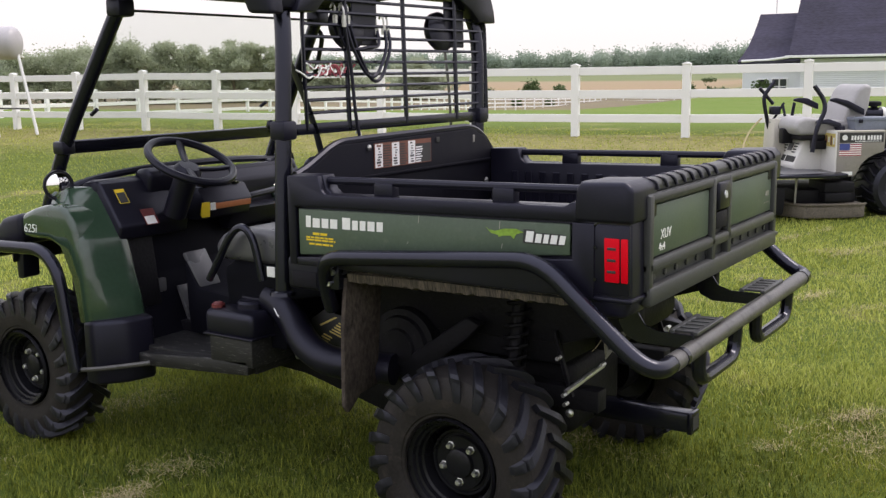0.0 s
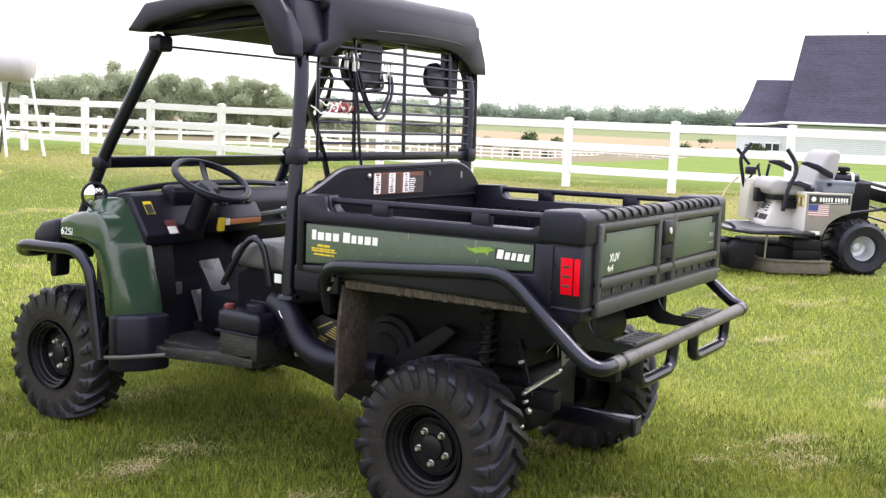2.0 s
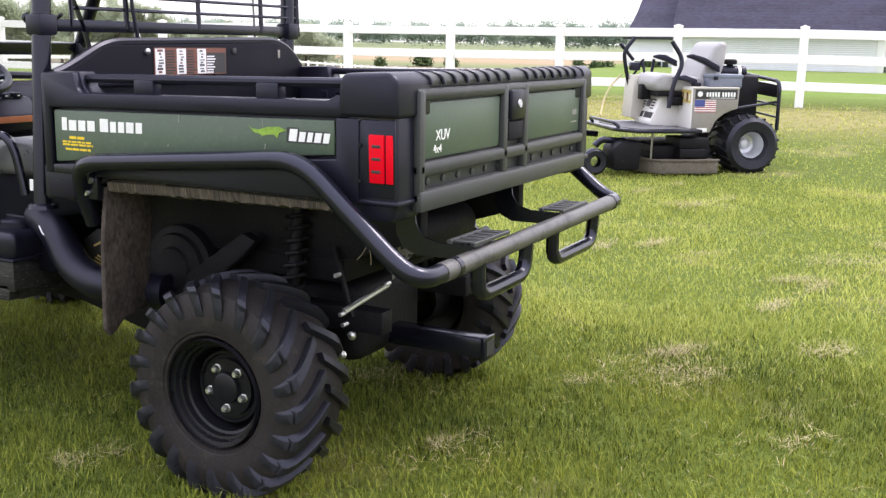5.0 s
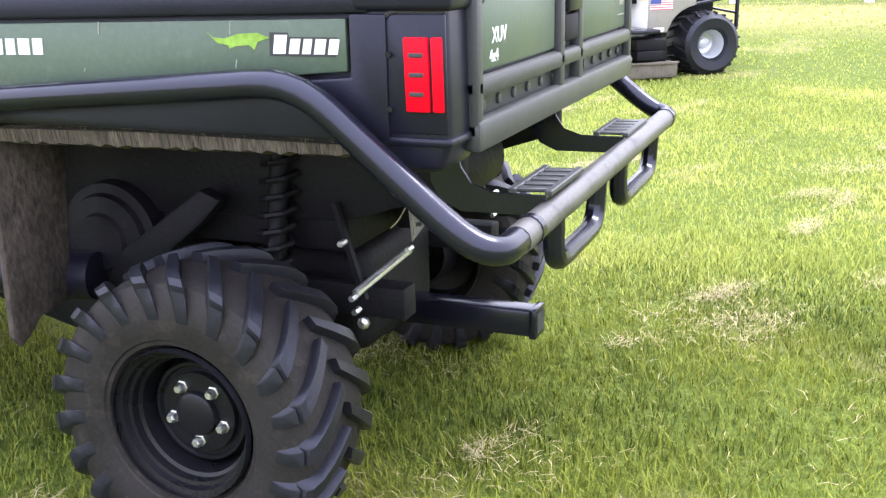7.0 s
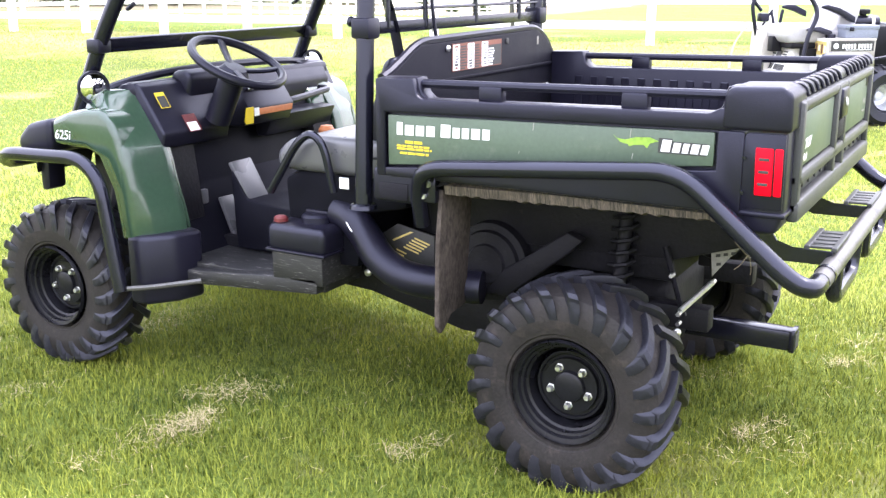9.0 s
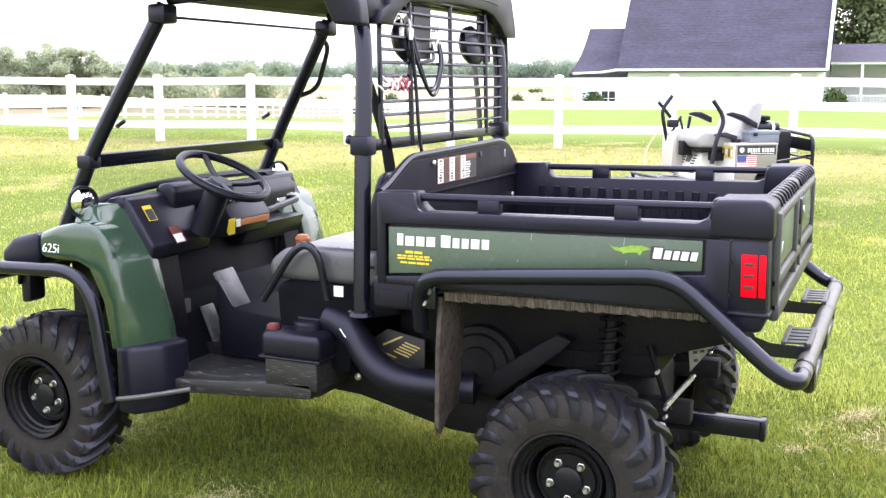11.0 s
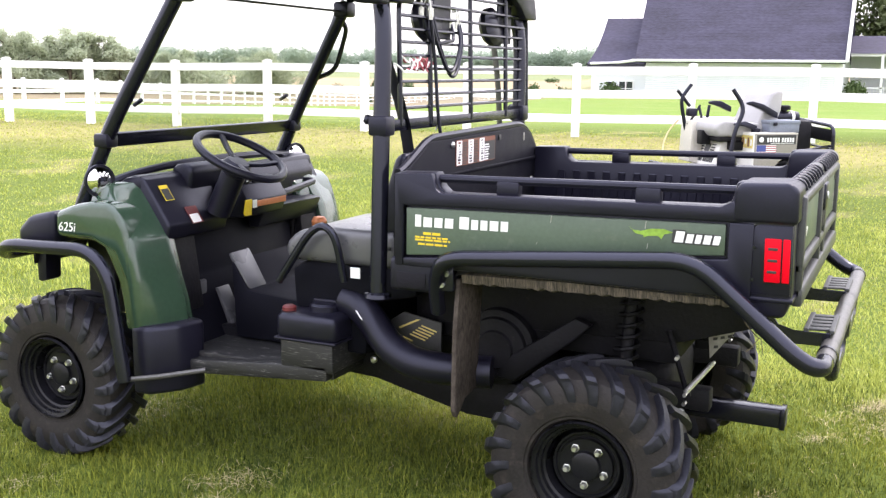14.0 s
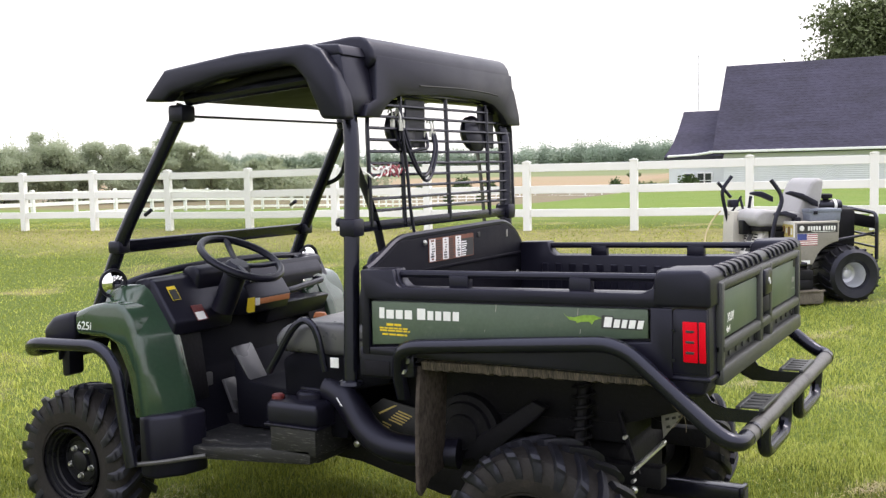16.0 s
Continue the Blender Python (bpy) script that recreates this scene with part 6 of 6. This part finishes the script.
    P("seat_platform", box((0.34, -0.80, 0.70), (0.84, -0.28, 0.745), 0.01), FRAME)
    P("cushion", prism([(0.34, 0.745), (0.34, 0.86), (0.50, 0.885), (0.80, 0.915), (0.88, 0.88), (0.905, 0.81), (0.86, 0.745)], -0.81, -0.27, "y", 0.045, 5), GREY_VINYL, label="grey vinyl seat cushion")
    P("backrest", prism([(0.46, 0.83), (0.40, 0.98), (0.31, 1.17), (0.25, 1.21), (0.18, 1.19), (0.20, 1.00), (0.26, 0.82)], -0.80, -0.28, "y", 0.055, 5), GREY_VINYL, label="grey vinyl backrest")
    for y, x0, x1, z0, z1 in ((-0.84, 0.45, 0.69, 0.99, 1.055), (-0.24, 0.28, 0.60, 0.955, 1.068)):
        P("arm_rest", loft([[(x, y - w, z - h), (x, y + w, z - h), (x, y + w, z + h), (x, y - w, z + h)] for x, z, w, h in ((x0, z0, 0.032, 0.028), ((x0 + x1) / 2, (z0 + z1) / 2 + 0.022, 0.036, 0.030), (x1 - 0.05, z1, 0.03, 0.022), (x1, z1, 0.016, 0.010))], 0.008), BLACK)
    P("arm_post", tube([(0.68, -0.84, 1.03), (0.70, -0.84, 0.90)], 0.016, 6, 0), BLACK)
    P("side_pad", prism([(0.50, 0.81), (0.50, 0.86), (0.62, 0.90), (0.72, 0.885), (0.73, 0.86), (0.62, 0.85)], -0.25, -0.19, "y", 0.010), BLACK)
    P("steering_lever", tube([(0.775, -0.17, 0.60), (0.74, -0.17, 0.82), (0.663, -0.18, 0.985), (0.672, -0.20, 1.075), (0.755, -0.23, 1.20)], 0.021, 10, 0.06), BLACK, label="black steering lever")
    P("steering_lever", tube([(0.90, -0.85, 0.72), (0.935, -0.85, 0.84), (0.972, -0.85, 1.0), (0.985, -0.85, 1.10), (0.88, -0.85, 1.235)], 0.019, 10, 0.06), BLACK, label="black steering lever")
    P("control_lever", tube([(1.02, -0.87, 1.175), (0.95, -0.87, 1.10), (0.88, -0.87, 1.02)], 0.017, 8, 0.03), BLACK, label="black control lever")
    P("lever_head", box((0.84, -0.86, 0.92), (0.93, -0.76, 1.0), 0.015), BLACK)
    P("lever_link", tube([(0.80, -0.80, 1.03), (0.88, -0.80, 0.90), (0.93, -0.80, 0.84)], 0.012, 6, 0.03), BLACK)
    P("pump_knob", rod((0.80, -0.72, 0.84), (0.83, -0.76, 1.02), 0.013, 8), BLACK)
    P("pull_cord", tube([(0.97, -0.92, 0.88), (1.08, -0.90, 0.78), (1.18, -0.80, 0.66), (1.28, -0.60, 0.50)], 0.009, 6, 0.08), STRAW, label="pale cord hanging from the console")
    P("tool_box", box((0.09, -0.38, 0.797), (0.405, -0.13, 0.885), 0.010), BLUE_GREY, label="blue-grey plastic tool box")
    P("box_lid", box((0.083, -0.387, 0.875), (0.412, -0.123, 0.912), 0.010), BLUE_GREY)
    P("box_latch", box((0.335, -0.125, 0.862), (0.375, -0.112, 0.895), 0.004), BLACK)
    engine = P("engine", box((-0.20, -0.85, 0.50), (0.14, -0.36, 0.90), 0.04), FRAME, label="black engine behind the seat")
    P("air_cleaner", lathe([(0.03, 0), (0.03, 0.05), (0.065, 0.055), (0.065, 0.09), (0.045, 0.10), (0, 0.10)], (0.05, -0.50, 0.945), (0, 0, 1), 18), FRAME, engine)
    P("filter_drum", lathe([(0, -0.12), (0.055, -0.12), (0.06, -0.10), (0.06, 0.12), (0, 0.12)], (0.02, -0.50, 0.925), (1, 0, 0), 18), BLACK, engine)
    P("drum_band", lathe([(0.062, -0.016), (0.064, -0.014), (0.064, 0.014), (0.062, 0.016)], (-0.03, -0.50, 0.925), (1, 0, 0), 18), WHITE, engine)
    guard = P("rear_guard", tube([(-0.30, -0.16, 0.40), (-0.30, -0.16, 0.80), (-0.30, -0.20, 0.855), (-0.30, -0.95, 0.905), (-0.30, -1.0, 0.85), (-0.30, -1.0, 0.40)], 0.018, 8, 0.05), STEEL_BLACK, label="black tube guard behind the engine")
    for z in (0.52, 0.63):
        P("guard_rail", tube([(-0.30, -0.16, z), (-0.30, -1.0, z + 0.04)], 0.011, 6, 0), STEEL_BLACK, guard)
    P("guard_upright", tube([(-0.30, -0.70, 0.50), (-0.30, -0.70, 0.89)], 0.011, 6, 0), STEEL_BLACK, guard)
    P("guard_plate", prism([(-0.99, 0.73), (-0.99, 0.86), (-0.17, 0.815), (-0.17, 0.70)], -0.305, -0.296, "x", 0.002), FRAME, guard)
    for y in (-0.20, -0.95):
        P("guard_stay", tube([(-0.30, y, 0.66), (0.10, y, 0.60)], 0.014, 6, 0), STEEL_BLACK, guard)
    for y in (-0.12, -0.90):
        P("caster_arm", tube([(1.20, y, 0.30), (1.42, y, 0.32), (1.48, y, 0.26)], 0.03, 8, 0.05), STEEL_BLACK)
        P("caster_tyre", lathe([(0.05, -0.05), (0.10, -0.055), (0.12, -0.03), (0.12, 0.03), (0.10, 0.055), (0.05, 0.05)], (1.48, y, 0.12), (0, 1, 0), 20), RUBBER)
    return m


mower()


# ---- grass ----
def blades(name, label, areas, tall, thick, mat, seed):
    rng = np.random.default_rng(seed)
    xs, ys, hs, ws = [], [], [], []
    for x0, x1, y0, y1, per, k in areas:
        n = int((x1 - x0) * (y1 - y0) * per)
        xs.append(rng.uniform(x0, x1, n))
        ys.append(rng.uniform(y0, y1, n))
        hs.append(tall * rng.uniform(0.45, 1.25, n) * (1.0 if k < 2.8 else 0.7))
        ws.append(thick * k * rng.uniform(0.7, 1.3, n))
    x, y, h, w = (np.concatenate(v) for v in (xs, ys, hs, ws))
    # no straight borders between the stands
    spread = 0.10 + 0.12 * np.minimum(w / thick, 3.0)
    x, y = x + rng.normal(0, 1, len(x)) * spread, y + rng.normal(0, 1, len(y)) * spread
    # uneven growth
    lumps = 0.5 + 0.5 * np.sin(x * 3.1 + 1.7 * np.sin(y * 2.3)) * np.sin(y * 3.7 + 1.3 * np.sin(x * 1.9))
    n = len(x)
    z = height(x, y) - 0.004
    fine = 0.5 + 0.5 * np.sin(x * 15.7 + 2.1 * np.sin(y * 9.1)) * np.sin(y * 17.3 + 1.9 * np.sin(x * 8.3))
    h = h * (0.55 + 0.4 * lumps + 0.4 * fine)
    a, lean = rng.uniform(0, 6.283, n), rng.uniform(0.15, 1.2, n) * h
    dx, dy = np.cos(a), np.sin(a)
    px, py = -dy * w, dx * w
    rise = h.copy()
    base = np.stack([x, y, z], 1)
    side = np.stack([px, py, np.zeros(n)], 1)
    mid = base + np.stack([dx * lean * 0.35, dy * lean * 0.35, rise * 0.6], 1)
    tip = base + np.stack([dx * lean, dy * lean, rise], 1)
    verts = np.stack([base - side, base + side, mid - side * 0.8, mid + side * 0.8, tip], 1).reshape(-1, 3)
    k = np.arange(n)[:, None] * 5
    faces = np.concatenate([k + [0, 1, 3], k + [0, 3, 2], k + [2, 3, 4]], 1).reshape(-1, 3)
    tagged(new(name, raw_mesh(name, verts, faces, mat)), label, "grass", kind="stuff")


blades("grass", "mown green lawn grass with yellowing tips",
       [(-3.4, 3.0, -1.9, 1.4, 11500, 1.0)], 0.036, 0.0016, GRASS, 5)
blades("drier_grass", "drier yellow-green lawn grass farther from the vehicle",
       [(-3.4, 3.0, 1.4, 2.0, 9000, 1.1), (-3.6, 4.0, 2.0, 6.5, 2800, 1.6), (-6.5, -3.4, -1.0, 6.5, 1700, 1.8), (3.0, 4.6, -0.6, 2.0, 2500, 1.6), (-4.2, 4.2, -3.2, -1.9, 2600, 1.8), (-6.5, 6.5, -7.5, -3.2, 900, 2.4), (4.6, 8.0, -3.2, 6.5, 700, 2.6), (-7.0, -4.2, -3.2, -1.0, 900, 2.4), (-12.0, 6.0, 6.5, 10.5, 560, 3.0), (-13.0, -6.5, 0.0, 6.5, 520, 3.0), (-20.0, 8.0, 10.5, 14.0, 200, 4.5), (-20.0, -12.0, 6.5, 10.5, 300, 4.0), (-19.0, -13.0, 0.0, 6.5, 300, 4.0)],
       0.036, 0.0016, GRASS_DRY, 6)


def clippings():
    """Small heaps and streaks of cut dry grass."""
    rng = np.random.default_rng(9)
    x, y = [], []
    rows = [(-0.87, 4.82, -0.50, 5.91), (-0.20, 4.77, 0.05, 5.48), (-0.04, 3.32, 0.10, 3.66), (0.58, 0.95, 0.85, 1.41), (0.51, 0.68, 0.62, 0.77), (0.38, -0.10, 0.46, 0.05), (0.95, 2.13, 1.12, 2.85), (0.83, 2.74, 1.26, 3.12), (1.32, 0.44, 1.42, 0.58), (-0.12, 0.42, -0.02, 0.60),
            (-1.25, -1.25, -1.18, -0.82), (-0.50, -0.75, -0.40, -0.60), (-1.16, -1.07, -1.14, -0.87), (1.6, 3.4, 2.1, 4.6), (1.3, 4.2, 1.7, 5.4)]
    for x0, y0, x1, y1 in rows:
        length = math.dist((x0, y0), (x1, y1))
        n = int(1300 * length + 320)
        u, w = rng.uniform(-0.1, 1.1, n), rng.normal(0, 0.028, n) * rng.uniform(0.3, 1.6, n)
        a = math.atan2(y1 - y0, x1 - x0)
        heap = 0.5 + 0.5 * np.sin(u * length * 11 + x0 * 7)
        keep = rng.random(n) < 0.12 + 0.88 * heap ** 2.5
        x.append((x0 + (x1 - x0) * u - w * np.sin(a))[keep])
        y.append((y0 + (y1 - y0) * u + w * np.cos(a))[keep])
    for k in range(70):
        cx, cy = rng.uniform(-4.2, 4.0), rng.uniform(-1.8, 5.5)
        a, n = rng.normal(0.9, 0.4), int(rng.uniform(50, 260))
        u, w = rng.normal(0, rng.uniform(0.05, 0.20), n), rng.normal(0, rng.uniform(0.02, 0.05), n)
        x.append(cx + u * np.cos(a) - w * np.sin(a))
        y.append(cy + u * np.sin(a) + w * np.cos(a))
    n = 9000
    x.append(rng.uniform(-5, 4, n))
    y.append(rng.uniform(-2, 6, n))
    x, y = np.concatenate(x), np.concatenate(y)
    n = len(x)
    z = height(x, y) + rng.uniform(0.010, 0.038, n)
    a, l, w = rng.uniform(0, 6.283, n), rng.uniform(0.018, 0.062, n), rng.uniform(0.0004, 0.0009, n)
    d = np.stack([np.cos(a) * l, np.sin(a) * l, rng.uniform(-0.012, 0.016, n)], 1)
    s = np.stack([-np.sin(a) * w, np.cos(a) * w, np.zeros(n)], 1)
    p = np.stack([x, y, z], 1)
    m = p + d * 0.5 + np.stack([np.zeros(n), np.zeros(n), rng.uniform(0, 0.008, n)], 1)
    verts = np.stack([p - s, p + s, m + s, m - s, p + d], 1).reshape(-1, 3)
    k = np.arange(n)[:, None] * 5
    faces = np.concatenate([k + [0, 1, 2], k + [0, 2, 3], k + [3, 2, 4]], 1).reshape(-1, 3)
    tagged(new("dry_grass_clippings", raw_mesh("dry_grass_clippings", verts, faces, STRAW)), "pale dry grass clippings lying on the lawn", "grass", kind="stuff")


clippings()
